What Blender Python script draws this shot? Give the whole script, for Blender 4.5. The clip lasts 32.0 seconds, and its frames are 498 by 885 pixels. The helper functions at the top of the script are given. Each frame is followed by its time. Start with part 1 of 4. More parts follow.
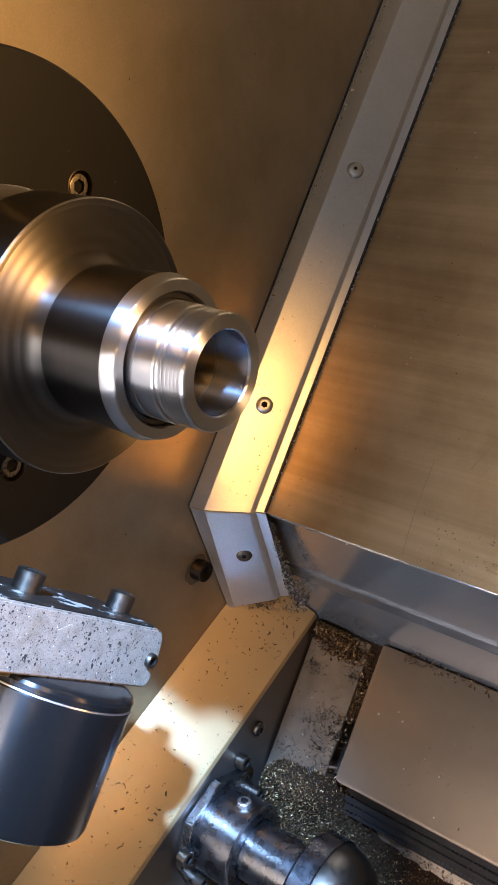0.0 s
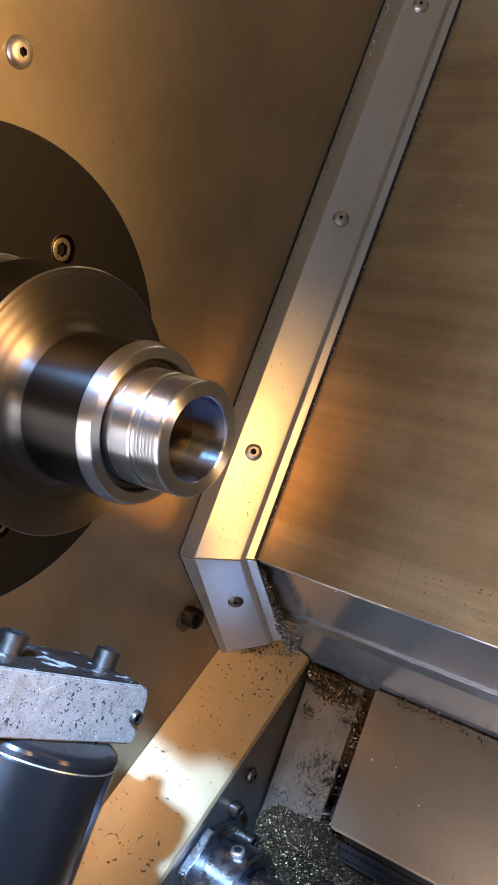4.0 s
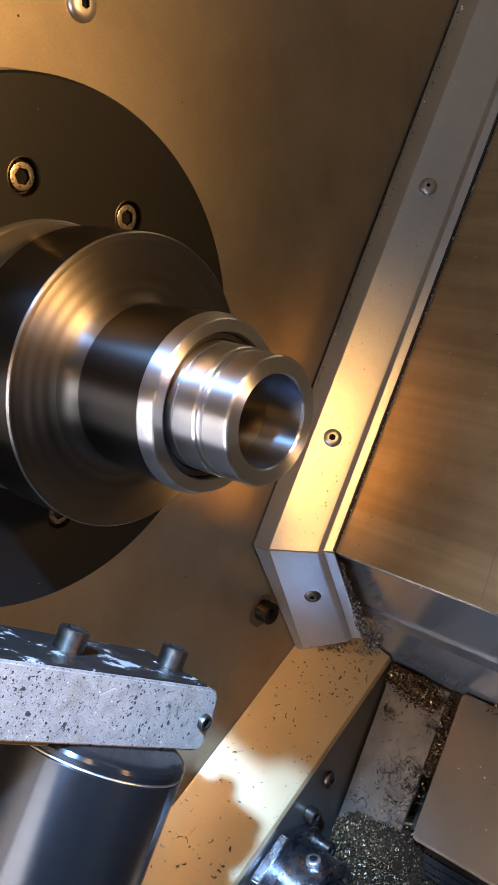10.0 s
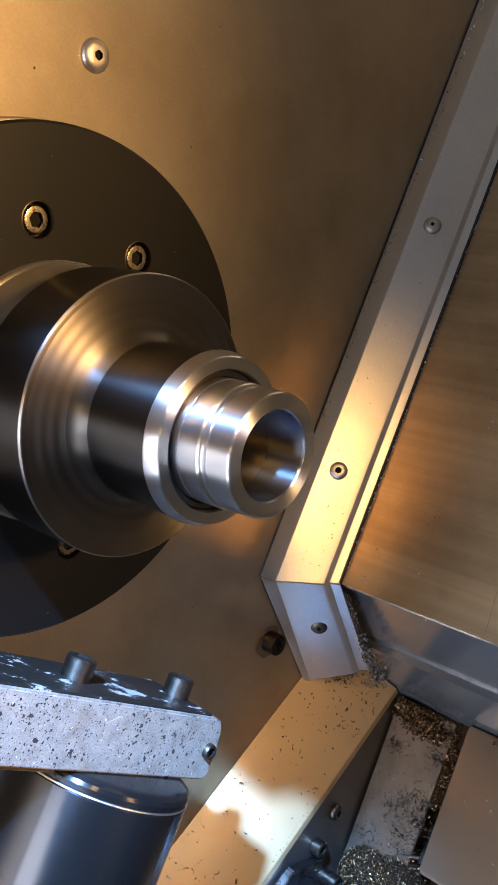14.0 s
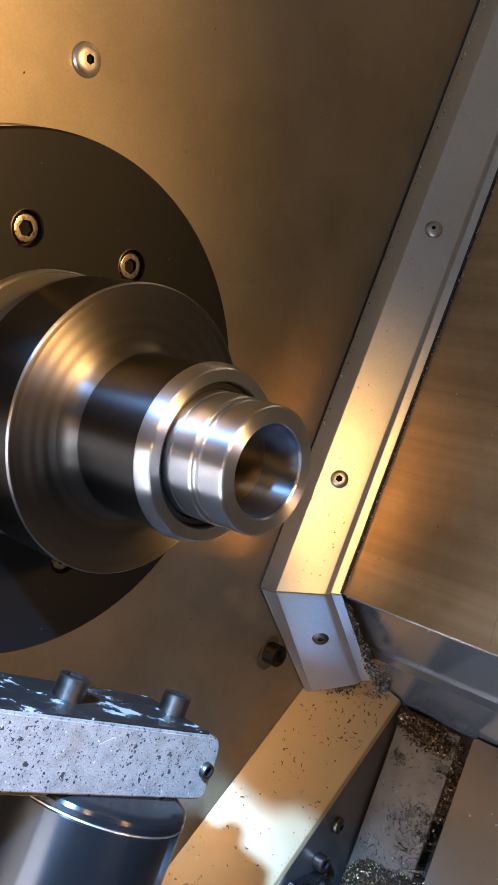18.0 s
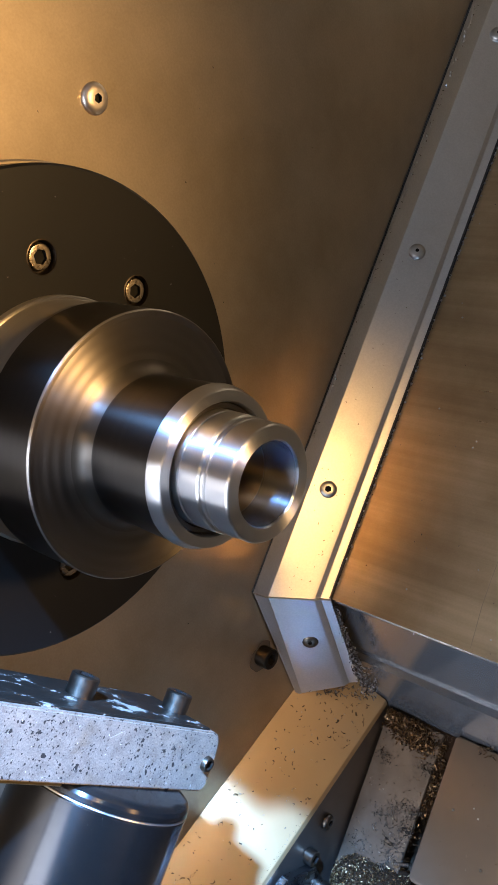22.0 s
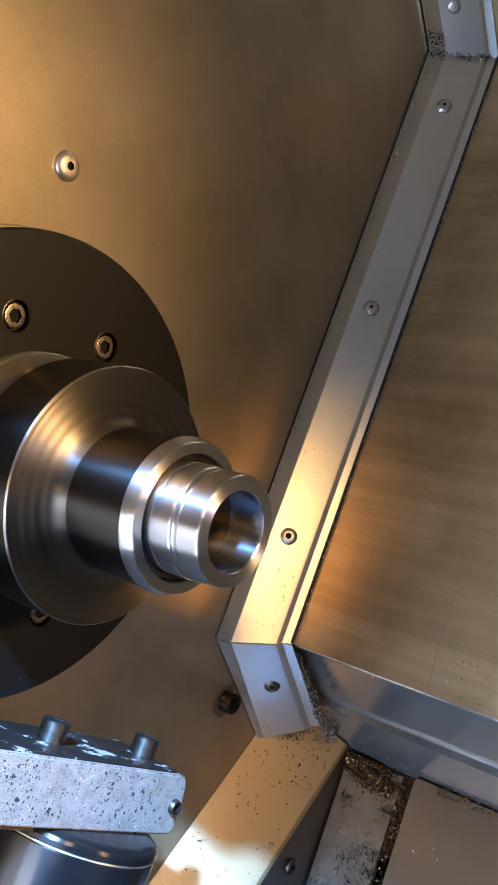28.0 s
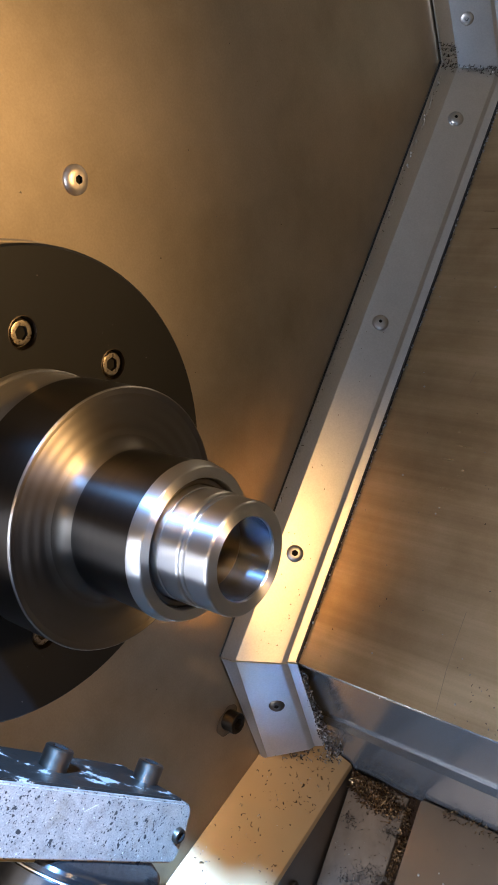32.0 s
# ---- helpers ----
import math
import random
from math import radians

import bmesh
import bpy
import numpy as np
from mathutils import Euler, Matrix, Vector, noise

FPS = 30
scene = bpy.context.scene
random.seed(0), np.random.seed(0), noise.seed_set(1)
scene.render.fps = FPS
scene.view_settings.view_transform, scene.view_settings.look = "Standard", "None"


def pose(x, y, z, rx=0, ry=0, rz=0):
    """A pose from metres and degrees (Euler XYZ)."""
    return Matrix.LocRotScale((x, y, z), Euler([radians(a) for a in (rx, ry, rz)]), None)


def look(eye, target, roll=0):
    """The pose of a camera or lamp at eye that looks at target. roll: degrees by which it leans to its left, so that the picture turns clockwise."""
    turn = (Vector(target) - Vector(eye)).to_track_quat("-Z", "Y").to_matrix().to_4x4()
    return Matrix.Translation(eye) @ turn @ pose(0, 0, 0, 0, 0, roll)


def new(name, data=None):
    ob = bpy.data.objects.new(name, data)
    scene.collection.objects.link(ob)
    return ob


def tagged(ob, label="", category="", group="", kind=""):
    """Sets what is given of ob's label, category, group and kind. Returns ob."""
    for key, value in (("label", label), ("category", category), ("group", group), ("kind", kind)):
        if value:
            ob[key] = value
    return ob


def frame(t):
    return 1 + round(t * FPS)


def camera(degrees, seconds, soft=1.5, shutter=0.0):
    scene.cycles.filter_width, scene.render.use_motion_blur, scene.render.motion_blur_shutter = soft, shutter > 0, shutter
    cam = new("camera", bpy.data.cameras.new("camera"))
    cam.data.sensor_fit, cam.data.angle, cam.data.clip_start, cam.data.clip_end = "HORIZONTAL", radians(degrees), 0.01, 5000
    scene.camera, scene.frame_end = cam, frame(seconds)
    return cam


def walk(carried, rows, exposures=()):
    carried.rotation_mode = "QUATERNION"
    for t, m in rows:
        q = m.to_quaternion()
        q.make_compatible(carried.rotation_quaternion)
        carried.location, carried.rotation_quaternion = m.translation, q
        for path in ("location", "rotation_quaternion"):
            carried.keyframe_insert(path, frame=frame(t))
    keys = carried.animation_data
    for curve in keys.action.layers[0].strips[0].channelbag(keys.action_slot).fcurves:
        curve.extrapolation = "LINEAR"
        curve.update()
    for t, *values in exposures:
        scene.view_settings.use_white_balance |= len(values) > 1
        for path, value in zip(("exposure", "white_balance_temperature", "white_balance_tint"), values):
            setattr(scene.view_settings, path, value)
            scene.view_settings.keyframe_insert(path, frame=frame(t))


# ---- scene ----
cam = camera(31.36, 32.0, soft=1.6, shutter=0.5)
# t, x, y, z and the three turns of the hand-held camera
PATH = [
    (0.0, 0.3022, -0.1540, 1.1649, 47.72, 13.94, 35.07),
    (0.5, 0.3038, -0.1552, 1.1643, 48.10, 14.13, 35.27),
    (1.0, 0.3070, -0.1562, 1.1649, 48.40, 14.34, 35.32),
    (1.5, 0.3090, -0.1551, 1.1662, 48.56, 14.46, 35.22),
    (2.0, 0.3100, -0.1533, 1.1649, 48.74, 14.69, 35.02),
    (2.5, 0.3099, -0.1509, 1.1680, 48.91, 14.70, 34.99),
    (3.0, 0.3084, -0.1500, 1.1677, 49.05, 14.71, 34.96),
    (3.5, 0.3087, -0.1472, 1.1776, 49.17, 14.67, 35.00),
    (4.0, 0.3094, -0.1423, 1.1745, 49.30, 14.70, 34.91),
    (4.5, 0.3080, -0.1428, 1.1739, 49.62, 14.70, 34.67),
    (6.5, 0.3018, -0.1358, 1.1650, 50.25, 14.70, 34.75),
    (7.0, 0.2942, -0.1237, 1.1444, 50.15, 15.15, 34.93),
    (7.5, 0.2836, -0.1077, 1.1288, 50.37, 16.53, 36.23),
    (8.0, 0.2832, -0.1065, 1.1274, 50.31, 17.52, 37.44),
    (8.5, 0.2812, -0.1066, 1.1271, 49.89, 17.99, 38.05),
    (9.0, 0.2842, -0.1106, 1.1332, 49.60, 18.15, 38.53),
    (9.5, 0.2887, -0.1219, 1.1491, 49.61, 18.00, 38.90),
    (10.0, 0.2919, -0.1275, 1.1544, 49.64, 17.75, 39.04),
    (10.5, 0.2976, -0.1271, 1.1595, 49.92, 17.65, 39.25),
    (11.0, 0.2951, -0.1299, 1.1633, 50.16, 17.68, 39.52),
    (11.5, 0.2986, -0.1305, 1.1613, 50.51, 17.88, 39.65),
    (12.0, 0.2970, -0.1318, 1.1615, 50.96, 17.89, 39.84),
    (12.5, 0.2981, -0.1323, 1.1604, 51.31, 17.95, 39.82),
    (13.0, 0.2982, -0.1328, 1.1600, 51.63, 18.06, 39.89),
    (13.5, 0.2986, -0.1314, 1.1604, 51.82, 18.09, 39.85),
    (14.0, 0.2996, -0.1293, 1.1593, 51.92, 18.15, 39.83),
    (14.5, 0.2979, -0.1292, 1.1588, 52.02, 18.17, 39.80),
    (15.0, 0.2971, -0.1288, 1.1582, 52.01, 18.19, 39.80),
    (15.5, 0.2997, -0.1257, 1.1586, 52.03, 18.20, 39.70),
    (17.5, 0.2971, -0.1211, 1.1574, 51.97, 18.50, 39.86),
    (18.0, 0.2960, -0.1211, 1.1568, 52.01, 18.56, 39.91),
    (18.5, 0.2959, -0.1226, 1.1580, 52.00, 18.65, 39.86),
    (19.0, 0.2940, -0.1225, 1.1578, 51.95, 18.64, 39.84),
    (19.5, 0.2948, -0.1234, 1.1573, 51.94, 18.62, 39.88),
    (20.0, 0.2940, -0.1286, 1.1608, 52.08, 18.61, 39.95),
    (20.5, 0.2995, -0.1302, 1.1658, 52.08, 18.47, 39.83),
    (21.0, 0.3023, -0.1312, 1.1694, 51.99, 18.33, 39.49),
    (21.5, 0.3078, -0.1315, 1.1733, 52.15, 18.12, 39.25),
    (22.0, 0.3064, -0.1348, 1.1740, 52.26, 17.89, 38.94),
    (22.5, 0.3051, -0.1385, 1.1762, 52.45, 17.52, 38.70),
    (23.0, 0.3038, -0.1380, 1.1722, 52.62, 17.35, 38.25),
    (23.5, 0.3042, -0.1349, 1.1744, 52.89, 17.14, 37.86),
    (24.0, 0.3138, -0.1333, 1.1872, 53.07, 16.89, 37.58),
    (24.5, 0.3124, -0.1323, 1.1828, 53.13, 16.79, 37.33),
    (25.0, 0.3135, -0.1358, 1.1829, 53.49, 16.71, 37.10),
    (25.5, 0.3157, -0.1379, 1.1815, 53.68, 16.63, 36.94),
    (27.5, 0.3142, -0.1437, 1.1851, 54.40, 16.35, 36.38),
    (28.0, 0.3137, -0.1448, 1.1858, 54.52, 16.35, 36.40),
    (28.5, 0.3145, -0.1437, 1.1856, 54.56, 16.32, 36.36),
    (29.0, 0.3146, -0.1433, 1.1868, 54.68, 16.18, 36.40),
    (29.5, 0.3153, -0.1427, 1.1868, 54.83, 16.14, 36.49),
    (30.0, 0.3151, -0.1420, 1.1873, 54.90, 16.10, 36.58),
    (30.5, 0.3150, -0.1421, 1.1865, 54.94, 16.04, 36.58),
    (31.0, 0.3086, -0.1380, 1.1901, 55.01, 15.99, 36.76),
    (31.5, 0.3088, -0.1373, 1.1905, 55.01, 15.96, 36.74),
    (32.0, 0.3058, -0.1384, 1.1881, 54.88, 15.95, 36.82),
]
walk(cam, [(t, pose(x, y, z, rx, ry, rz)) for t, x, y, z, rx, ry, rz in PATH],
     [(0.0, 0.35, 6450, 19.5), (4.5, 0.37, 6100, 18), (7.5, 0.07, 6100, 17.5), (9.0, -0.03, 6350, 18), (10.0, 0.24, 6150, 18), (11.0, 0.31, 5950, 16.5), (15.5, 0.30, 5800, 16),
      (20.0, 0.29, 5750, 15), (23.0, 0.36, 5600, 14), (28.0, 0.44, 5500, 13), (32.0, 0.41, 5500, 13.5)])

# ---- light ----
world = bpy.data.worlds.new("workshop")
scene.world = world
world.use_nodes = True
world.node_tree.nodes["Background"].inputs[0].default_value = (0.55, 0.62, 0.7, 1)
world.node_tree.nodes["Background"].inputs[1].default_value = 0.12


def area_lamp(name, place, target, sx, sy, watts, colour):
    data = bpy.data.lights.new(name, "AREA")
    data.shape, data.size, data.size_y, data.energy, data.color = "RECTANGLE", sx, sy, watts, colour
    ob = new(name, data)
    ob.matrix_world = look(place, target)
    return ob


WARM, COOL = (1.0, 0.56, 0.17), (0.48, 0.73, 1.0)


def spot_lamp(name, place, target, watts, colour, cone, blend, radius):
    data = bpy.data.lights.new(name, "SPOT")
    data.energy, data.color, data.spot_size, data.spot_blend, data.shadow_soft_size = watts, colour, radians(cone), blend, radius
    ob = new(name, data)
    ob.matrix_world = look(place, target)
    return ob


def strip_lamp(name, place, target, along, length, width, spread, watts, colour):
    """A long narrow added lamp whose beam is held within a few degrees."""
    data = bpy.data.lights.new(name, "AREA")
    data.shape, data.size, data.size_y, data.energy, data.color, data.spread = "RECTANGLE", length, width, watts, colour, radians(spread)
    back = (Vector(place) - Vector(target)).normalized()
    side = Vector(along) - back * back.dot(Vector(along))
    side.normalize()
    ob = new(name, data)
    ob.matrix_world = Matrix.Translation(place) @ Matrix((side, back.cross(side), back)).transposed().to_4x4()
    return ob


# unseen warm beams added to gild the trim, chute and headstock wall
strip_lamp("warm_trim_fill", (0.49, -0.20, 1.50), (0.000, 0.055, 0.770), (-0.30, 1.0, 0.0), 0.27, 0.06, 13.0, 0.032, (1.0, 0.53, 0.14))
spot_lamp("warm_chute_fill", (0.55, 0.10, 1.60), (0.020, -0.070, 0.70), 4.8, (1.0, 0.58, 0.19), 26.0, 1.0, 0.04)
spot_lamp("warm_wall_fill", (1.10, 0.30, 1.14), (0.0, -0.088, 1.13), 51.0, (1.0, 0.56, 0.17), 25.2, 0.22, 0.07)
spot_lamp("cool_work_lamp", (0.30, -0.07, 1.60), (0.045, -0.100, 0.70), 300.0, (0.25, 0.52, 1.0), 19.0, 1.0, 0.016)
# unseen cool beam added for the ledge and the trim's lower run
spot_lamp("cool_ledge_fill", (0.42, -0.68, 0.64), (0.14, 0.09, 0.785), 10.0, (0.40, 0.67, 1.0), 16.5, 0.8, 0.12)
# area lamp standing in for the light through the open front
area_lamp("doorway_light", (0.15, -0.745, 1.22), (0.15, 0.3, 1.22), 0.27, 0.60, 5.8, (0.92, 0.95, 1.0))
# unseen narrow beams added for highlights on the chuck and workpiece
spot_lamp("chuck_highlight_fill", (0.60, 0.15, 1.62), (0.115, 0.0, 1.0), 5.5, (0.70, 0.85, 1.0), 11.0, 0.7, 0.03)
spot_lamp("warm_chuck_fill", (0.42, -0.46, 1.40), (0.06, 0.0, 0.99), 1.5, (1.0, 0.62, 0.26), 22.0, 1.0, 0.03)

# ---- materials ----


def nodes_of(name):
    m = bpy.data.materials.new(name)
    m.use_nodes = True
    return m, m.node_tree.nodes, m.node_tree.links, m.node_tree.nodes["Principled BSDF"]


def noise_at(n, l, scale, detail=4.0, stretch=None, rough=0.6):
    co = n.new("ShaderNodeTexCoord")
    t = n.new("ShaderNodeTexNoise")
    t.inputs["Scale"].default_value, t.inputs["Detail"].default_value, t.inputs["Roughness"].default_value = scale, detail, rough
    if stretch:
        mp = n.new("ShaderNodeMapping")
        mp.inputs["Scale"].default_value = stretch
        l.new(co.outputs["Object"], mp.inputs[0])
        l.new(mp.outputs[0], t.inputs["Vector"])
    else:
        l.new(co.outputs["Object"], t.inputs["Vector"])
    return t.outputs["Fac"]


def ramp(n, l, fac, stops):
    r = n.new("ShaderNodeValToRGB")
    r.color_ramp.elements[0].position, r.color_ramp.elements[1].position = stops[0][0], stops[-1][0]
    r.color_ramp.elements[0].color, r.color_ramp.elements[1].color = (*stops[0][1], 1), (*stops[-1][1], 1)
    for p, c in stops[1:-1]:
        r.color_ramp.elements.new(p).color = (*c, 1)
    l.new(fac, r.inputs[0])
    return r.outputs[0]


def spread(n, l, fac, low, high, a=0.3, b=0.7):
    m = n.new("ShaderNodeMapRange")
    m.inputs[1].default_value, m.inputs[2].default_value, m.inputs[3].default_value, m.inputs[4].default_value = a, b, low, high
    l.new(fac, m.inputs[0])
    return m.outputs[0]


def bumped(n, l, bsdf, fac, strength, distance):
    b = n.new("ShaderNodeBump")
    b.inputs["Strength"].default_value, b.inputs["Distance"].default_value = strength, distance
    l.new(fac, b.inputs["Height"])
    l.new(b.outputs[0], bsdf.inputs["Normal"])
    return b


def sheet_metal(name, dark, light, rough, grain_stretch, grain_scale=60.0, bump=0.08, metal=1.0, cloud_stretch=None, flecks=0.0, brushed=0.0):
    """Rolled stainless sheet: cloudy tone, fine rolling grain, smeared oil film in the gloss; brushed along x where asked."""
    m, n, l, p = nodes_of(name)
    clouds = noise_at(n, l, 9.0, 5.0, cloud_stretch)
    tone = ramp(n, l, clouds, [(0.3, dark), (0.72, light)])
    if cloud_stretch:                      # streaked sheets also carry fine rolling lines and broad oily patches
        lines = ramp(n, l, noise_at(n, l, 9.0, 6.0, tuple(4.5 * c for c in cloud_stretch), 0.7), [(0.30, (0.88, 0.86, 0.83)), (0.66, (1.0, 1.0, 1.0))])
        patch = ramp(n, l, noise_at(n, l, 13.0, 5.0, None, 0.65), [(0.36, (0.78, 0.75, 0.69)), (0.60, (1.0, 1.0, 1.0))])
        for layer in (lines, patch):
            mul = n.new("ShaderNodeMixRGB")
            mul.blend_type, mul.inputs[0].default_value = "MULTIPLY", 1.0
            l.new(tone, mul.inputs[1])
            l.new(layer, mul.inputs[2])
            tone = mul.outputs[0]
    if flecks:                             # fine pale and dark flecks of dried coolant
        for scale, detail, lo, hi in ((900.0, 2.0, 1.0 - flecks, 1.0 + flecks), (120.0, 5.0, 1.0 - 0.6 * flecks, 1.0 + 0.3 * flecks)):
            mul = n.new("ShaderNodeMixRGB")
            mul.blend_type, mul.inputs[0].default_value = "MULTIPLY", 1.0
            l.new(tone, mul.inputs[1])
            l.new(ramp(n, l, noise_at(n, l, scale, detail), [(0.32, (lo, lo, lo)), (0.68, (hi, hi, hi))]), mul.inputs[2])
            tone = mul.outputs[0]
    if brushed:
        p.inputs["Anisotropic"].default_value = brushed
        tan = n.new("ShaderNodeTangent")
        tan.direction_type, tan.axis = "RADIAL", "X"
        l.new(tan.outputs[0], p.inputs["Tangent"])
    l.new(tone, p.inputs["Base Color"])
    p.inputs["Metallic"].default_value = metal
    grain = noise_at(n, l, grain_scale, 3.0, grain_stretch)
    smear = noise_at(n, l, 14.0, 4.0)
    mix = n.new("ShaderNodeMath")
    mix.operation = "ADD"
    l.new(spread(n, l, grain, -0.02, 0.02), mix.inputs[0])
    l.new(spread(n, l, smear, rough - 0.02, rough + 0.03), mix.inputs[1])
    l.new(mix.outputs[0], p.inputs["Roughness"])
    if bump:
        bumped(n, l, p, grain, bump, 0.0004)
    return m


def turned_metal(name, colour, rough, metal=1.0, rings=1800.0, bump=0.05, aniso=0.6, contrast=0.025):
    """Lathe-turned metal: fine rings round the x axis, drawn-out highlights."""
    m, n, l, p = nodes_of(name)
    ring = noise_at(n, l, 1.0, 2.0, (rings, 0.0, 0.0))
    tone = noise_at(n, l, 1.0, 3.0, (260.0, 0.0, 0.0))
    lo = tuple(c * (1.0 - contrast) for c in colour)
    l.new(ramp(n, l, tone, [(0.3, lo), (0.7, colour)]), p.inputs["Base Color"])
    p.inputs["Metallic"].default_value = metal
    l.new(spread(n, l, ring, rough - 0.006, rough + 0.008), p.inputs["Roughness"])
    p.inputs["Anisotropic"].default_value, p.inputs["Anisotropic Rotation"].default_value = aniso, 0.25
    tan = n.new("ShaderNodeTangent")
    tan.direction_type, tan.axis = "RADIAL", "X"
    l.new(tan.outputs[0], p.inputs["Tangent"])
    bumped(n, l, p, ring, bump, 0.0002)
    return m


def plain_metal(name, colour, rough, metal=1.0, scale=220.0, bump=0.1, vary=1.0):
    m, n, l, p = nodes_of(name)
    f = noise_at(n, l, scale, 4.0)
    l.new(ramp(n, l, f, [(0.3, tuple(c * (1 - 0.12 * vary) for c in colour)), (0.7, colour)]), p.inputs["Base Color"])
    p.inputs["Metallic"].default_value = metal
    l.new(spread(n, l, f, rough - 0.05 * vary, rough + 0.08 * vary), p.inputs["Roughness"])
    bumped(n, l, p, f, bump, 0.0003)
    return m


def pits(n, l, scale, size, share, crowd, cut):
    """Mask of ragged pits, crowded together where the crowd noise is high."""
    co = n.new("ShaderNodeTexCoord")
    warp = n.new("ShaderNodeTexNoise")
    warp.inputs["Scale"].default_value, warp.inputs["Detail"].default_value = scale * 1.3, 3.0
    l.new(co.outputs["Object"], warp.inputs["Vector"])
    bend = n.new("ShaderNodeVectorMath")
    bend.operation = "MULTIPLY_ADD"
    bend.inputs[1].default_value = (1.1 / scale,) * 3
    l.new(warp.outputs["Color"], bend.inputs[0])
    l.new(co.outputs["Object"], bend.inputs[2])
    vor = n.new("ShaderNodeTexVoronoi")
    vor.inputs["Scale"].default_value = scale
    l.new(bend.outputs[0], vor.inputs["Vector"])
    near = n.new("ShaderNodeMath")
    near.operation, near.inputs[1].default_value = "LESS_THAN", size
    l.new(vor.outputs["Distance"], near.inputs[0])
    sep = n.new("ShaderNodeSeparateColor")
    l.new(vor.outputs["Color"], sep.inputs[0])
    pick = n.new("ShaderNodeMath")
    pick.operation = "LESS_THAN"
    l.new(sep.outputs[0], pick.inputs[0])
    l.new(spread(n, l, crowd, share * cut, share, 0.38, 0.62), pick.inputs[1])
    both = n.new("ShaderNodeMath")
    both.operation = "MULTIPLY"
    l.new(near.outputs[0], both.inputs[0])
    l.new(pick.outputs[0], both.inputs[1])
    return both.outputs[0]


def pitted_aluminium(name):
    """Satin aluminium with ragged dark pits, pale nicks, mottling and oily stains."""
    m, n, l, p = nodes_of(name)
    cloud = noise_at(n, l, 1500.0, 4.0, None, 0.75)
    patch = noise_at(n, l, 170.0, 5.0, None, 0.7)
    stain = noise_at(n, l, 38.0, 4.0)
    crowd = noise_at(n, l, 55.0, 3.0)
    last = ramp(n, l, cloud, [(0.30, (0.196, 0.164, 0.126)), (0.5, (0.310, 0.260, 0.202)), (0.70, (0.44, 0.378, 0.300))])
    for layer in (ramp(n, l, stain, [(0.60, (1.0, 1.0, 1.0)), (0.78, (0.74, 0.63, 0.46))]), ramp(n, l, patch, [(0.34, (0.76, 0.75, 0.74)), (0.5, (1.0, 1.0, 1.0)), (0.68, (1.22, 1.21, 1.19))])):
        mul = n.new("ShaderNodeMixRGB")
        mul.blend_type, mul.inputs[0].default_value = "MULTIPLY", 1.0
        l.new(last, mul.inputs[1])
        l.new(layer, mul.inputs[2])
        last = mul.outputs[0]
    dark, pale = (0.042, 0.036, 0.030, 1), (0.62, 0.58, 0.52, 1)
    for scale, size, share, cut, colour in ((520.0, 0.16, 0.16, 0.5, pale), (1400.0, 0.38, 0.22, 0.3, dark), (720.0, 0.38, 0.16, 0.2, dark), (360.0, 0.34, 0.11, 0.1, dark)):
        mix = n.new("ShaderNodeMixRGB")
        l.new(pits(n, l, scale, size, share, crowd, cut), mix.inputs[0])
        l.new(last, mix.inputs[1])
        mix.inputs[2].default_value = colour
        last = mix.outputs[0]
    l.new(last, p.inputs["Base Color"])
    p.inputs["Metallic"].default_value = 0.5
    l.new(spread(n, l, patch, 0.36, 0.5), p.inputs["Roughness"])
    bumped(n, l, p, cloud, 0.25, 0.0002)
    return m


def scuffed_top(name):
    """Dark oily metal with white worn patches."""
    m, n, l, p = nodes_of(name)
    f = noise_at(n, l, 95.0, 8.0, (1.0, 1.0, 0.55), 0.72)
    l.new(ramp(n, l, f, [(0.50, (0.010, 0.008, 0.006)), (0.585, (0.016, 0.013, 0.010)), (0.597, (0.22, 0.198, 0.170))]), p.inputs["Base Color"])
    p.inputs["Metallic"].default_value = 0.15
    l.new(spread(n, l, f, 0.42, 0.55, 0.5, 0.6), p.inputs["Roughness"])
    p.inputs["Specular IOR Level"].default_value = 0.14
    bumped(n, l, p, f, 0.1, 0.0003)
    return m


def chip_metal(name, colours, rough, metal=0.95):
    """Loose swarf: every sliver has its own tone."""
    m, n, l, p = nodes_of(name)
    g = n.new("ShaderNodeNewGeometry")
    r = n.new("ShaderNodeValToRGB")
    e = r.color_ramp.elements
    e[0].position, e[1].position = 0.0, 1.0
    e[0].color, e[1].color = (*colours[0], 1), (*colours[-1], 1)
    for k, c in enumerate(colours[1:-1]):
        e.new((k + 1) / (len(colours) - 1)).color = (*c, 1)
    l.new(g.outputs["Random Per Island"], r.inputs[0])
    l.new(r.outputs[0], p.inputs["Base Color"])
    p.inputs["Metallic"].default_value = metal
    p.inputs["Roughness"].default_value = rough
    return m


WALL = sheet_metal("headstock_sheet", (0.37, 0.30, 0.205), (0.56, 0.465, 0.345), 0.31, (1.0, 1.0, 1.0), 900.0, 0.05, 0.86, None, 0.05)
PANEL = sheet_metal("slant_panel_sheet", (0.50, 0.375, 0.220), (0.73, 0.560, 0.338), 0.30, (0.03, 3.0, 3.0), 130.0, 0.0, 0.78, (0.10, 6.0, 6.0), 0.03, 0.7)
TRIM = sheet_metal("trim_sheet", (0.55, 0.535, 0.51), (0.65, 0.635, 0.61), 0.36, (1.0, 1.0, 1.0), 300.0, 0.03, 0.92, None, 0.05)
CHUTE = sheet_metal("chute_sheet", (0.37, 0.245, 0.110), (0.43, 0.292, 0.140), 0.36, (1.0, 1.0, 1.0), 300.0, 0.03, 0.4)
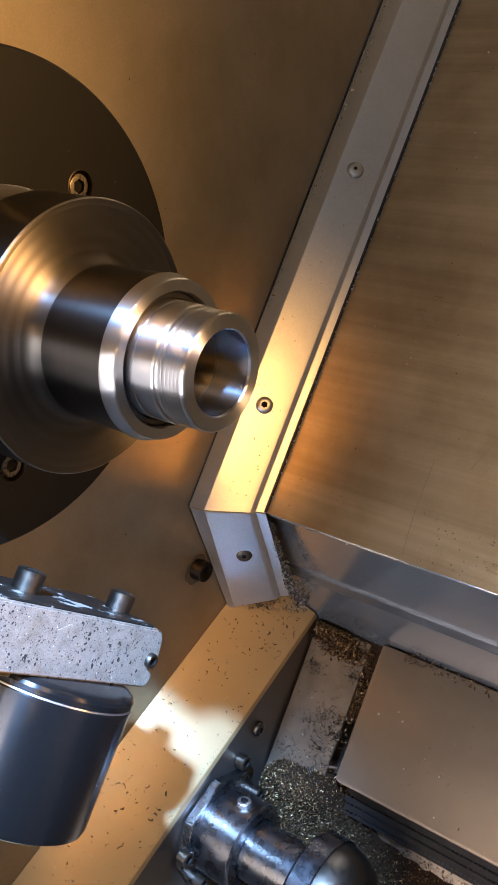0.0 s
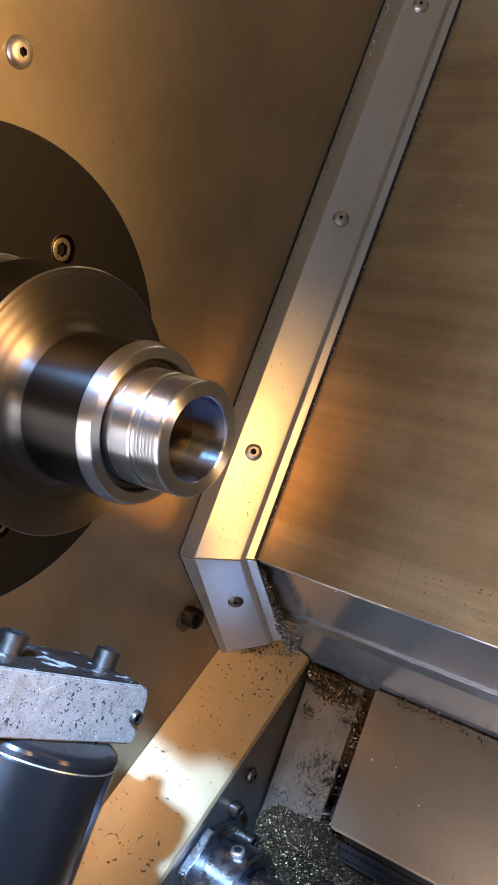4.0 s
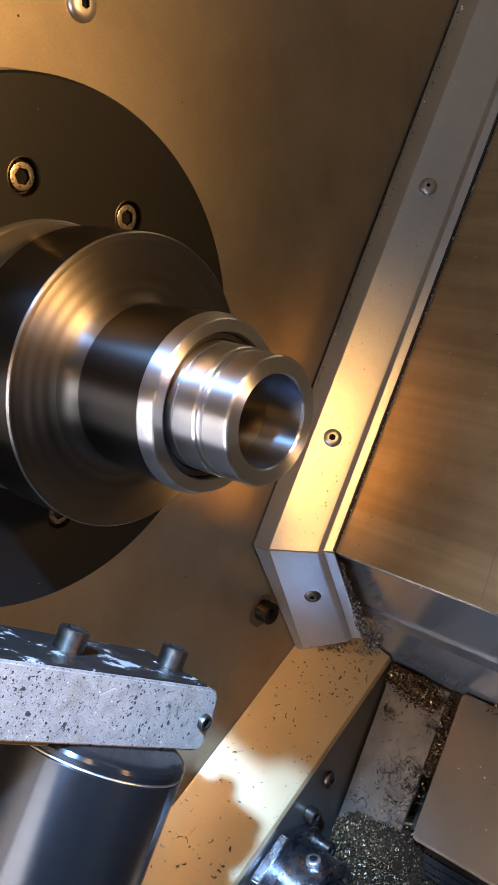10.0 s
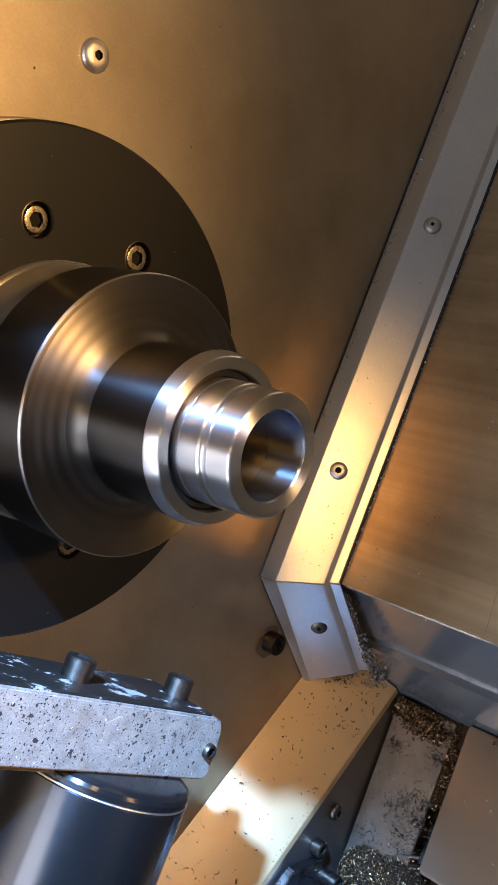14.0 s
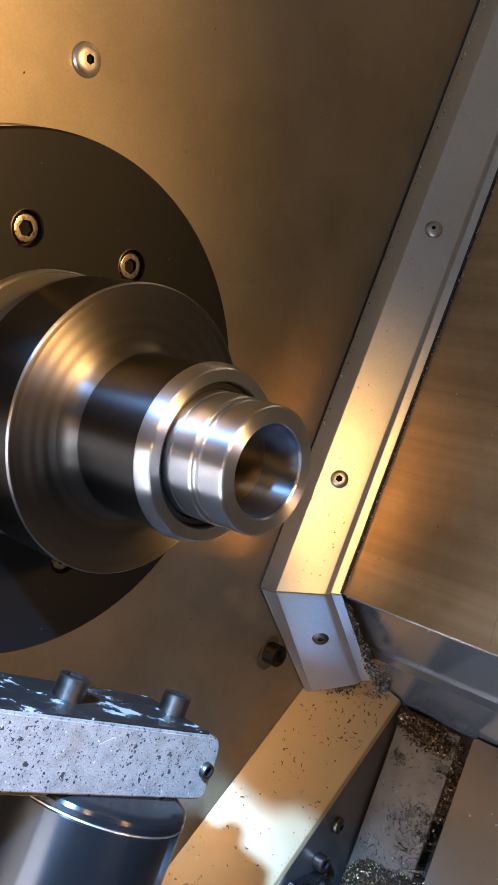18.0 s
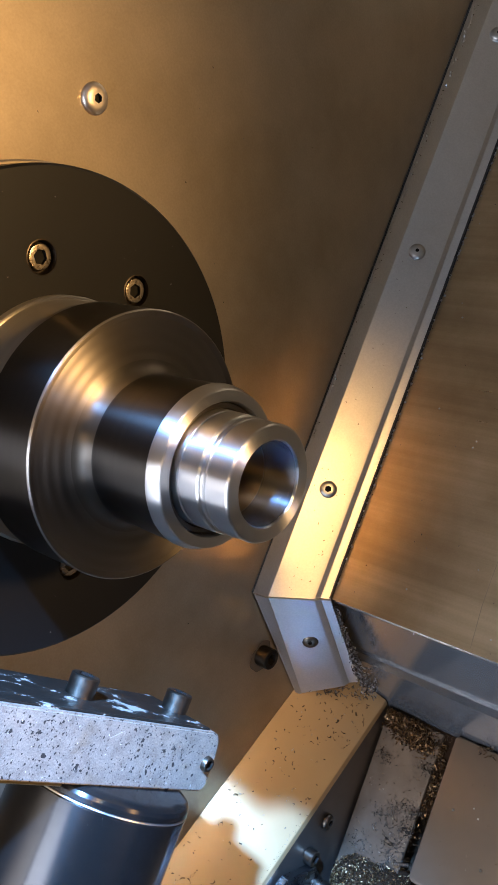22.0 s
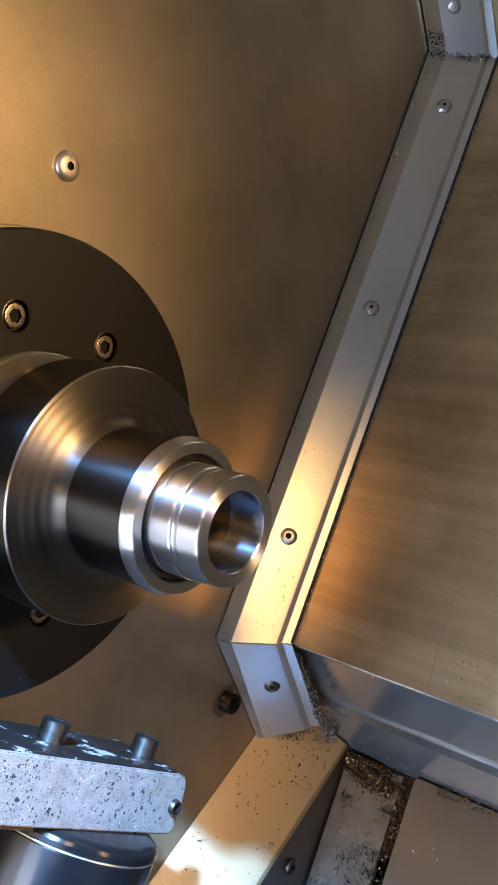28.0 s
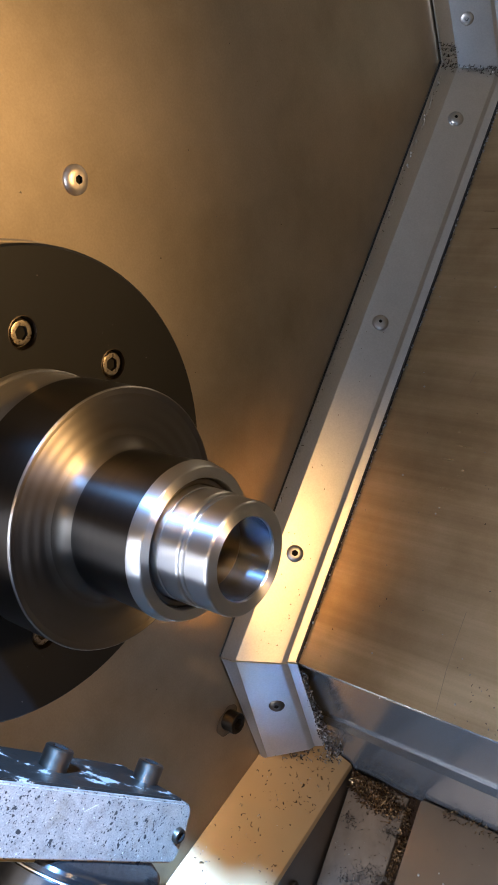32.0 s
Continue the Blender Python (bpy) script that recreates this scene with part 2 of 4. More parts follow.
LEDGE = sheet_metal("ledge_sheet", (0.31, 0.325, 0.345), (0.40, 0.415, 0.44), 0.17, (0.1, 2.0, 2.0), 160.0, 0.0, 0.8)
# darker and greyer than the chute's top sheet
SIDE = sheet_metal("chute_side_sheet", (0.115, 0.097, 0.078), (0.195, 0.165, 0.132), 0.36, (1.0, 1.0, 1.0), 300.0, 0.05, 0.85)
COVER = sheet_metal("cover_sheet", (0.165, 0.117, 0.074), (0.222, 0.160, 0.105), 0.42, (1.0, 1.0, 1.0), 200.0, 0.04, 0.6)
# darker than the cover: oil and the channel's shade in one tone
CHANNEL = sheet_metal("shaded_channel_sheet", (0.105, 0.078, 0.053), (0.225, 0.170, 0.119), 0.38, (1.0, 1.0, 1.0), 200.0, 0.05, 0.6, (4.0, 3.0, 3.0))
SHELL = plain_metal("enclosure_paint", (0.50, 0.515, 0.52), 0.5, 0.0, 20.0, 0.05)
# black for gaps and hollows, their shade put into the colour
DARK = plain_metal("gap_shade", (0.02, 0.02, 0.02), 0.6, 0.0, 80.0, 0.1)
BLACKENED = plain_metal("blackened_steel", (0.0055, 0.0053, 0.0047), 0.40, 0.0, 90.0, 0.0, 0.12)
# chuck steel toned down: shade on body and nose is in the colour
NOSE = turned_metal("shaded_turned_steel", (0.060, 0.054, 0.047), 0.33, 1.0, 60.0, 0.0, 0.95, 0.12)
FILLET = turned_metal("polished_turned_steel", (0.165, 0.147, 0.122), 0.40, 1.0, 60.0, 0.0, 0.95, 0.05)
CHUCK = turned_metal("dark_turned_steel", (0.190, 0.167, 0.140), 0.42, 1.0, 60.0, 0.0, 0.95, 0.12)
BRIGHT = turned_metal("bright_turned_steel", (0.50, 0.485, 0.465), 0.30, 1.0, 90.0, 0.0, 0.94, 0.015)
# pale tone carries the reflections of the rear ring and flange edge
SATIN = turned_metal("satin_glint_steel", (0.42, 0.385, 0.335), 0.36, 1.0, 60.0, 0.0, 0.95, 0.10)
# bluish bright tone: the light in the bore's mouth is in the colour
BORE = turned_metal("bored_steel", (0.44, 0.455, 0.48), 0.27, 1.0, 200.0, 0.0, 0.92, 0.05)
CAPSTEEL = plain_metal("oily_screw_steel", (0.36, 0.30, 0.22), 0.28, 1.0, 700.0, 0.25)
# same bore deeper in: its brown reflected shade is put into the colour
DEEPBORE = turned_metal("shaded_bored_steel", (0.29, 0.245, 0.175), 0.32, 1.0, 200.0, 0.0, 0.95, 0.10)
SCREW = plain_metal("zinc_screw", (0.58, 0.56, 0.53), 0.34, 1.0, 300.0, 0.05)
# socket hollows: their shade is put into a near-black colour
SOCKET = plain_metal("shaded_socket", (0.008, 0.007, 0.006), 0.6, 0.0, 200.0, 0.1)
BLOCK = pitted_aluminium("pitted_aluminium")
BLOCKTOP = scuffed_top("scuffed_oily_metal")
SHANK = turned_metal("polished_black_shank", (0.040, 0.038, 0.036), 0.22, 0.9, 500.0, 0.0, 0.8, 0.10)
GROUND = plain_metal("ground_steel", (0.165, 0.163, 0.165), 0.27, 1.0, 150.0, 0.10)
SWARF = chip_metal("pile_swarf", [(0.036, 0.023, 0.014), (0.135, 0.080, 0.039), (0.052, 0.033, 0.018), (0.25, 0.150, 0.066), (0.072, 0.045, 0.022), (0.42, 0.27, 0.125)], 0.36)
STRAY = chip_metal("stray_swarf", [(0.035, 0.022, 0.010), (0.12, 0.072, 0.030), (0.045, 0.028, 0.013), (0.20, 0.128, 0.056), (0.060, 0.038, 0.018), (0.46, 0.40, 0.30)], 0.40, 0.4)
CLUMP = chip_metal("dark_swarf", [(0.020, 0.015, 0.011), (0.075, 0.052, 0.032), (0.028, 0.021, 0.015), (0.13, 0.10, 0.068), (0.022, 0.017, 0.012), (0.30, 0.25, 0.19)], 0.36, 0.6)
SILVER = chip_metal("silver_swarf", [(0.04, 0.034, 0.027), (0.20, 0.18, 0.155), (0.06, 0.05, 0.04), (0.36, 0.34, 0.31), (0.04, 0.032, 0.024), (0.10, 0.08, 0.06)], 0.28)
GRIT = plain_metal("oily_grit", (0.030, 0.016, 0.008), 0.85, 0.0, 900.0, 1.0)
BLACKENED.node_tree.nodes["Principled BSDF"].inputs["Specular IOR Level"].default_value = 0.24
SOCKET.node_tree.nodes["Principled BSDF"].inputs["Specular IOR Level"].default_value = 0.1
GRIT.node_tree.nodes["Principled BSDF"].inputs["Specular IOR Level"].default_value = 0.08
WALLSCREW = plain_metal("warm_screw_steel", (0.62, 0.55, 0.48), 0.40, 1.0, 300.0, 0.02)
TRIMSCREW = plain_metal("oiled_screw_steel", (0.50, 0.47, 0.43), 0.36, 1.0, 300.0, 0.02)
DULL = plain_metal("dull_screw_steel", (0.115, 0.095, 0.072), 0.36, 1.0, 300.0, 0.05)
GRIMY = plain_metal("grimy_screw_steel", (0.045, 0.036, 0.027), 0.36, 1.0, 300.0, 0.15)
YELLOW = plain_metal("yellow_metal", (0.42, 0.29, 0.11), 0.36, 1.0, 300.0, 0.1)
GREASE = plain_metal("brown_grease", (0.10, 0.078, 0.052), 0.5, 0.3, 300.0, 0.3)
PALE = plain_metal("pale_scratch", (0.66, 0.62, 0.56), 0.5, 0.3, 300.0, 0.1)
GRILLE = plain_metal("dark_grille_steel", (0.022, 0.017, 0.013), 0.6, 0.7, 200.0, 0.1)
SCRATCH = plain_metal("scratch_line", (0.44, 0.34, 0.22), 0.5, 0.6, 300.0, 0.1)

# ---- building helpers ----
SLANT = radians(30.5)
DX, DZ = math.cos(SLANT), math.sin(SLANT)


def place_ab(x, a, b):
    """World place from x, the way a up the slant and the height b over it, from the spindle axis."""
    return Vector((x, a * DX - b * DZ, 1.0 + a * DZ + b * DX))


SLANTED = Matrix(((1, 0, 0, 0), (0, DX, -DZ, 0), (0, DZ, DX, 1.0), (0, 0, 0, 1)))


def smooth_mesh(bm, name, angle=24.0):
    bmesh.ops.recalc_face_normals(bm, faces=bm.faces)
    for f in bm.faces:
        f.smooth = True
    me = bpy.data.meshes.new(name)
    bm.to_mesh(me)
    bm.free()
    me.set_sharp_from_angle(angle=radians(angle))
    return me


def part(name, bm, material, parent=None, label="", m=None):
    ob = new(name, smooth_mesh(bm, name))
    ob.data.materials.append(material)
    if parent:
        ob.parent = parent
    if m is not None:
        ob.matrix_basis = m
    if label:
        tagged(ob, label)
    return ob


def empty(name, m, label, category, group="", kind=""):
    ob = new(name)
    ob.matrix_basis = m
    return tagged(ob, label, category, group, kind)


def box(lo, hi, bevel=0.0, segments=2):
    bm = bmesh.new()
    bmesh.ops.create_cube(bm, size=1.0)
    for v in bm.verts:
        v.co = Vector([lo[i] + (hi[i] - lo[i]) * (v.co[i] + 0.5) for i in range(3)])
    if bevel:
        bmesh.ops.bevel(bm, geom=bm.edges[:], offset=bevel, segments=segments, affect="EDGES", profile=0.5)
    return bm


def revolve(profile, seg=96, closed=False):
    """Turns a profile of (x, radius) round the x axis."""
    bm = bmesh.new()
    rows = []
    for x, r in profile:
        if r < 1e-6:
            rows.append([bm.verts.new((x, 0, 0))])
        else:
            rows.append([bm.verts.new((x, r * math.cos(2 * math.pi * k / seg), r * math.sin(2 * math.pi * k / seg))) for k in range(seg)])
    pairs = list(zip(rows, rows[1:])) + ([(rows[-1], rows[0])] if closed else [])
    for a, b in pairs:
        for k in range(seg):
            j = (k + 1) % seg
            if len(a) == 1 and len(b) == 1:
                continue
            if len(a) == 1:
                bm.faces.new((a[0], b[k], b[j]))
            elif len(b) == 1:
                bm.faces.new((a[k], a[j], b[0]))
            else:
                bm.faces.new((a[k], a[j], b[j], b[k]))
    return bm


def swept(sections, thick=0.0012, bevel=0.0):
    """A sheet through rows of points (stations), given thickness on its under side."""
    bm = bmesh.new()
    rows = [[bm.verts.new(p) for p in s] for s in sections]
    for a, b in zip(rows, rows[1:]):
        for k in range(len(a) - 1):
            bm.faces.new((a[k], a[k + 1], b[k + 1], b[k]))
    bmesh.ops.recalc_face_normals(bm, faces=bm.faces)
    bmesh.ops.solidify(bm, geom=bm.faces[:], thickness=thick)
    return bm


def prism(outline, depth):
    """Closed outline of (x, y) points, from z = 0 down to -depth."""
    bm = bmesh.new()
    top = [bm.verts.new((x, y, 0)) for x, y in outline]
    low = [bm.verts.new((x, y, -depth)) for x, y in outline]
    bm.faces.new(top)
    bm.faces.new(low[::-1])
    for k in range(len(top)):
        j = (k + 1) % len(top)
        bm.faces.new((top[k], low[k], low[j], top[j]))
    return bm


def socket_part(parent, x, r, depth):
    """The hexagon socket as a recess lined with its own mesh, dark to hold its shade."""
    bm = bmesh.new()
    rim = [bm.verts.new((x, r * math.cos(math.pi * k / 3), r * math.sin(math.pi * k / 3))) for k in range(6)]
    low = [bm.verts.new((x - depth, r * 0.96 * math.cos(math.pi * k / 3), r * 0.96 * math.sin(math.pi * k / 3))) for k in range(6)]
    tip = bm.verts.new((x - depth * 1.25, 0, 0))
    for k in range(6):
        j = (k + 1) % 6
        bm.faces.new((rim[k], rim[j], low[j], low[k]))
        bm.faces.new((low[k], low[j], tip))
    return part("hex_socket", bm, SOCKET, parent)


def head_with_socket(profile, x, r, material, name, parent, seg=36, knurl=0.0):
    """A screw head turned round x; its flat top is left open over the hexagon socket."""
    bm = revolve(profile, seg)
    for k, v in enumerate(list(bm.verts)):
        if knurl and k % 2 and v.co.x < 0.85 * x:
            v.co.y, v.co.z = v.co.y * (1 - knurl), v.co.z * (1 - knurl)
    ring = [v for v in bm.verts if abs(v.co.x - x) < 1e-7]
    ring = sorted((v for v in ring if abs(Vector((v.co.y, v.co.z)).length - profile[-1][1]) < 1e-7), key=lambda v: math.atan2(v.co.z, v.co.y))
    hexa = [bm.verts.new((x, r * math.cos(math.pi * k / 3), r * math.sin(math.pi * k / 3))) for k in range(6)]
    per = seg // 6
    start = min(range(seg), key=lambda i: abs(math.atan2(ring[i].co.z, ring[i].co.y)))
    for k in range(6):
        for i in range(per):
            u, w = ring[(start + k * per + i) % seg], ring[(start + k * per + i + 1) % seg]
            bm.faces.new((u, w, hexa[k] if i < per // 2 else hexa[(k + 1) % 6]))
        mid = ring[(start + k * per + per // 2) % seg]
        bm.faces.new((hexa[k], mid, hexa[(k + 1) % 6]))
    return part(name, bm, material, parent)


def button_screw(m, label, r=0.0051, name="button_head_screw", group="button head screws", material=None, key=0.0020):
    """Domed socket screw; its axis is x, its seat at x = 0; key is the socket's radius."""
    ob = empty(name, m, label, "screw", group)
    prof = [(0.0, r), (0.0005, r)] + [(0.0005 + 0.0024 * math.sin(q), key + 0.0006 + (r - key - 0.0006) * math.cos(q)) for q in (0.2, 0.45, 0.7, 0.95, 1.2, 1.4, math.pi / 2)]
    head_with_socket(prof, prof[-1][0], key, material or SCREW, "head", ob)
    socket_part(ob, prof[-1][0], key, 0.7 * key)
    return ob


def cap_screw(m, label, r=0.005, h=0.006, name="cap_screw", group="cap screws", material=None, parent=None):
    """Cylindrical socket head screw; axis x, seat at x = 0."""
    if parent is None:
        ob = empty(name, m, label, "screw", group)
    else:
        ob = new(name)
        ob.parent, ob.matrix_basis = parent, m
        tagged(ob, label)
    prof = [(0.0, r), (h - 0.0006, r), (h - 0.0001, r - 0.0005), (h, r - 0.0009)]
    head_with_socket(prof, h, 0.0029 * r / 0.005, material or SCREW, "head", ob, 72, 0.025)
    socket_part(ob, h, 0.0029 * r / 0.005, h * 0.55)
    return ob


def aim(place, normal, spin=0.0):
    """Pose whose x axis is the normal."""
    q = Vector(normal).normalized().to_track_quat("X", "Z").to_matrix().to_4x4()
    return Matrix.Translation(place) @ q @ pose(0, 0, 0, spin, 0, 0)


# ---- structure ----
BACK, LOW = 0.09, 0.6          # the ledge's face and the lowest floor
PB = -0.222                    # height of the slant panel over the spindle axis
TOPY = 0.448                   # the upper back wall


def slant_z(y, b):
    return 1.0 + (b + y * DZ) / DX


headstock_wall = part("wall_headstock", box((-0.012, -0.75, 0.40), (0.0, 0.60, 1.80)), WALL)
tagged(headstock_wall, "brushed stainless sheet wall behind the spindle", "wall", kind="structure")

z0, z1 = slant_z(BACK, PB), slant_z(TOPY, PB)
low_a = (BACK * DX + (z0 - 1) * DZ)
high_a = (TOPY * DX + (z1 - 1) * DZ)
panel = part("wall_slant", box((0.001, low_a, -0.004), (1.2, high_a, 0.0)), PANEL, None, "", SLANTED @ pose(0, 0, PB))
tagged(panel, "scratched brushed steel panel sloping up to the back", "wall", kind="structure")
foot = part("panel_foot", revolve([(0.034, 0.0), (0.034, 0.0014), (1.19, 0.0014), (1.19, 0.0)], 12), LEDGE, None, "", Matrix.Translation(place_ab(0, low_a + 0.0002, PB - 0.0016)))
tagged(foot, "rolled bright lower edge of the sloping panel", "edge", kind="structure")
part_upper = part("wall_back_upper", box((0.001, TOPY, z1 - 0.003), (1.2, TOPY + 0.004, 1.80)), PANEL)
tagged(part_upper, "plain steel back wall above the slope", "wall", kind="structure")

# the ledge under the slope: a proud band, a fold and the lower wall
SHELF = BACK + 0.0057
band = [(BACK + 0.0095, z0 + 0.0008), (BACK + 0.0095, 0.7330), (SHELF, 0.7312), (SHELF, 0.60)]
ledge = part("wall_ledge", swept([[(x, y, z) for y, z in band] for x in (0.001, 1.2)], 0.0015), LEDGE)
tagged(ledge, "blue-grey steel ledge wall with a folded edge", "wall", kind="structure")

floor = part("floor", box((-0.01, -0.75, -0.01), (1.2, 0.2, 0.0)), COVER, None, "", SLANTED @ pose(0, -0.2, -0.345))
tagged(floor, "oily sheet steel bottom of the machine tray", "floor", kind="structure")
for nm, lo, hi in (("wall_right", (1.2, -0.75, 0.40), (1.215, 0.60, 1.80)), ("ceiling", (-0.012, -0.75, 1.80), (1.215, 0.60, 1.815)),
                   ("wall_front_left", (-0.012, -0.765, 0.40), (0.05, -0.75, 1.80)), ("wall_front_right", (0.95, -0.765, 0.40), (1.215, -0.75, 1.80)),
                   ("wall_front_low", (0.05, -0.765, 0.40), (0.95, -0.75, 0.80)), ("wall_front_high", (0.05, -0.765, 1.55), (0.95, -0.75, 1.80)),
                   ("tray", (-0.012, -0.75, 0.385), (1.215, 0.2, 0.40))):
    tagged(part(nm, box(lo, hi), SHELL), "plain painted machine enclosure panel", "wall", kind="structure")

# ---- the chute cover beside the headstock ----
chute = empty("chute_cover", pose(0, 0, 0), "tan reflective sheet metal chute cover strewn with chips", "cover")
top = [(0.0005, 0.7258), (0.0408, 0.6988), (0.0415, 0.6981), (0.0418, 0.6971), (0.0418, 0.6940)]
part("top_sheet", swept([[(x, y, z) for x, z in top] for y in (-0.74, 0.0930)], 0.0015), CHUTE, chute)
part("side_sheet", swept([[(0.0417, y, 0.6940), (0.0417, y, 0.560)] for y in (-0.74, 0.0930)], 0.0015), SIDE, chute, "darker grey-brown steel side of the chute")

# ---- corner trim: one folded strip in three runs ----
TRIM_PROFILE = [(0.0010, 0.0310), (0.0032, 0.0217), (0.0039, 0.0204), (0.0240, 0.0068), (0.0249, 0.0060), (0.0262, 0.0031), (0.0268, 0.0026), (0.0314, 0.0004)]


def trim_station(kind, end):
    pts = []
    for x, o in TRIM_PROFILE:
        if kind == "low":
            o = o + 0.0075 - 0.14 * x if pts else 0.0297          # the free end stands off the wall
            pts.append((x, BACK - o, end - 0.06 * x))
        elif kind == "bend":
            y = BACK - o
            pts.append((x, y, slant_z(y, PB + o)) if pts else place_ab(x, -0.039, PB + o))
        elif kind == "top_bend":
            o = o if pts else 0.0355                              # the lip widens upwards
            y = TOPY - o
            pts.append((x, y, slant_z(y, PB + o)))
        else:
            pts.append((x, TOPY - (o if pts else 0.0355), end))
    return pts


trim = empty("corner_trim", pose(0, 0, 0), "folded steel corner trim strip bent where the walls change slope", "trim")
part("lower_run", swept([trim_station("low", 0.7232), trim_station("bend", 0)]), TRIM, trim)
part("middle_run", swept([trim_station("bend", 0), trim_station("top_bend", 0)]), TRIM, trim)
part("upper_run", swept([trim_station("top_bend", 0), trim_station("high", 1.80)]), TRIM, trim)
foot, head = Vector(trim_station("bend", 0)[0]), Vector(trim_station("top_bend", 0)[0])
across = Vector((1, 0, 0)).cross(head - foot).normalized() * 0.0010
part("seam", swept([[(0.0007, *p.yz), (0.0007, *(p + across * w).yz)] for p, w in ((foot, 0.6), (foot.lerp(head, 0.4), 1.0), (head, 1.2))]), DARK, trim, "dark gap between the trim and the wall")
face_n = Vector((0.0127, 0.0, 0.0218)).normalized()   # in x and the height off the wall
for a in (0.0321, 0.1870, 0.3398):
    m = aim(place_ab(0.0128, a, PB + 0.0143), Vector((face_n.x, -DZ * face_n.z, DX * face_n.z)))
    button_screw(m, "domed socket screw holding the corner trim", name="trim_screw", group="trim screws", material=TRIMSCREW, key=0.0020 if a < 0.1 else 0.0012)
button_screw(aim((0.0164, 0.0757, 0.7664), (face_n.x + 0.16, -face_n.z, 0.22)), "oily domed socket screw sunk askew and ringed with chips", name="trim_screw", group="trim screws", material=DULL, key=0.0014)
button_screw(aim((0.0116, TOPY - 0.0142, 1.0464), (face_n.x, -face_n.z, 0)), "domed socket screw in the trim's upper run", name="trim_screw", group="trim screws", material=TRIMSCREW, key=0.0012)

# ---- headstock ----
button_screw(aim((0.0, 0.0949, 1.0884), (1, 0, 0)), "large domed socket screw in the headstock wall", r=0.0065, name="wall_screw", group="wall screws", material=WALLSCREW)
cap_screw(aim((0.0, 0.0504, 0.7734), (1, 0, 0)), "dark oily cap screw in the headstock wall", 0.0062, 0.0085, "wall_bolt", "wall bolts", GRIMY)

bm = bmesh.new()
ring = [bm.verts.new((0.0004, 0.0496 + r * math.cos(q), 0.7730 + 1.06 * r * math.sin(q))) for q, r in [(q, 0.0088 + 0.0009 * math.sin(2 * q + 1) + 0.0005 * math.sin(3 * q) + 0.0003 * math.sin(7 * q)) for q in [2 * math.pi * k / 72 for k in range(72)]]]
bm.faces.new(ring)
tagged(part("grease_smear", bm, GREASE), "dark grease smeared round the wall bolt", "grease", kind="stuff")

X0 = 0.0228
AXIS = 0.9988                  # height of the spindle axis
disc = empty("spindle_nose_cover", pose(0, 0, AXIS + 0.0007), "blackened round cover plate round the spindle", "cover plate")
HOLES = [(0.0635 * math.cos(radians(20.0 + 45 * k)), 0.0635 * math.sin(radians(20.0 + 45 * k))) for k in range(8)]


def cover_plate():
    """Round plate whose face is cut out for the screw holes."""
    bm = bmesh.new()

    def loop(y, z, r, seg):
        ring = [bm.verts.new((X0, y + r * math.cos(2 * math.pi * k / seg), z + r * math.sin(2 * math.pi * k / seg))) for k in range(seg)]
        return ring, [bm.edges.new((ring[k], ring[(k + 1) % seg])) for k in range(seg)]
    outer, edges = loop(0, 0, 0.0962, 160)
    for y, z, r, seg in [(0, 0, 0.048, 96)] + [(y, z, 0.0066, 32) for y, z in HOLES]:
        edges = edges + loop(y, z, r, seg)[1]
    bmesh.ops.triangle_fill(bm, use_beauty=True, use_dissolve=False, edges=edges)
    last = outer
    for x, r in ((X0 - 0.0010, 0.0972), (0.0, 0.0968)):
        row = [bm.verts.new((x, r * math.cos(2 * math.pi * k / 160), r * math.sin(2 * math.pi * k / 160))) for k in range(160)]
        for k in range(160):
            bm.faces.new((last[k], last[(k + 1) % 160], row[(k + 1) % 160], row[k]))
        last = row
    return bm


part("plate", cover_plate(), BLACKENED, disc)
for k, (y, z) in enumerate(HOLES):
    part("counterbore", revolve([(X0 + 0.0001, 0.0068), (X0 + 0.0002, 0.0064), (X0 - 0.0004, 0.0062), (X0 - 0.0034, 0.0061), (X0 - 0.0034, 0.0)], 40), GRIMY, disc, "bright rim of a screw hole", pose(0, y, z))
    cap_screw(pose(X0 - 0.0034, y, z, 20 * k), "oily socket cap screw sunk in the plate", 0.0053, 0.0026, parent=disc, material=CAPSTEEL)

# ---- spinning chuck and workpiece ----
chuck = empty("collet_chuck", pose(0, 0, AXIS), "dark turned steel collet chuck, spinning", "chuck")
part("rear_ring", revolve([(0.018, 0.0497), (0.0262, 0.0497), (0.0268, 0.0492), (0.0270, 0.0486), (0.0462, 0.0486), (0.0466, 0.0483)], 160), SATIN, chuck, "turned ring behind the flange, paler for its reflections")
flute = [(0.0731 + 0.00012 * math.sin((0.0466 - r) / 0.0046 * 2 * math.pi) - 0.0006 * (0.0466 - r) / 0.014, r) for r in [0.0466 - 0.0007 * k for k in range(20)]]
part("body", revolve([(0.0462, 0.0480), (0.0467, 0.0489), (0.0472, 0.0492), (0.0733, 0.0492), (0.0739, 0.0488)], 160), NOSE, chuck)
part("flange_face", revolve([(0.0739, 0.0488), (0.0740, 0.0484), (0.0736, 0.0474)] + flute + [(0.0731, 0.0316)], 160), CHUCK, chuck, "fluted turned face of the flange")
part("fillet", revolve([(0.0731, 0.0316), (0.0733, 0.0304), (0.0738, 0.0294), (0.0747, 0.0285), (0.0762, 0.0277), (0.0785, 0.0273)], 160), FILLET, chuck, "polished hollow between flange and nose")
part("nose", revolve([(0.0785, 0.0273), (0.0898, 0.0273), (0.0900, 0.0275), (0.1062, 0.0279)], 160), NOSE, chuck, "cylindrical nose with its shade in the dark tone")
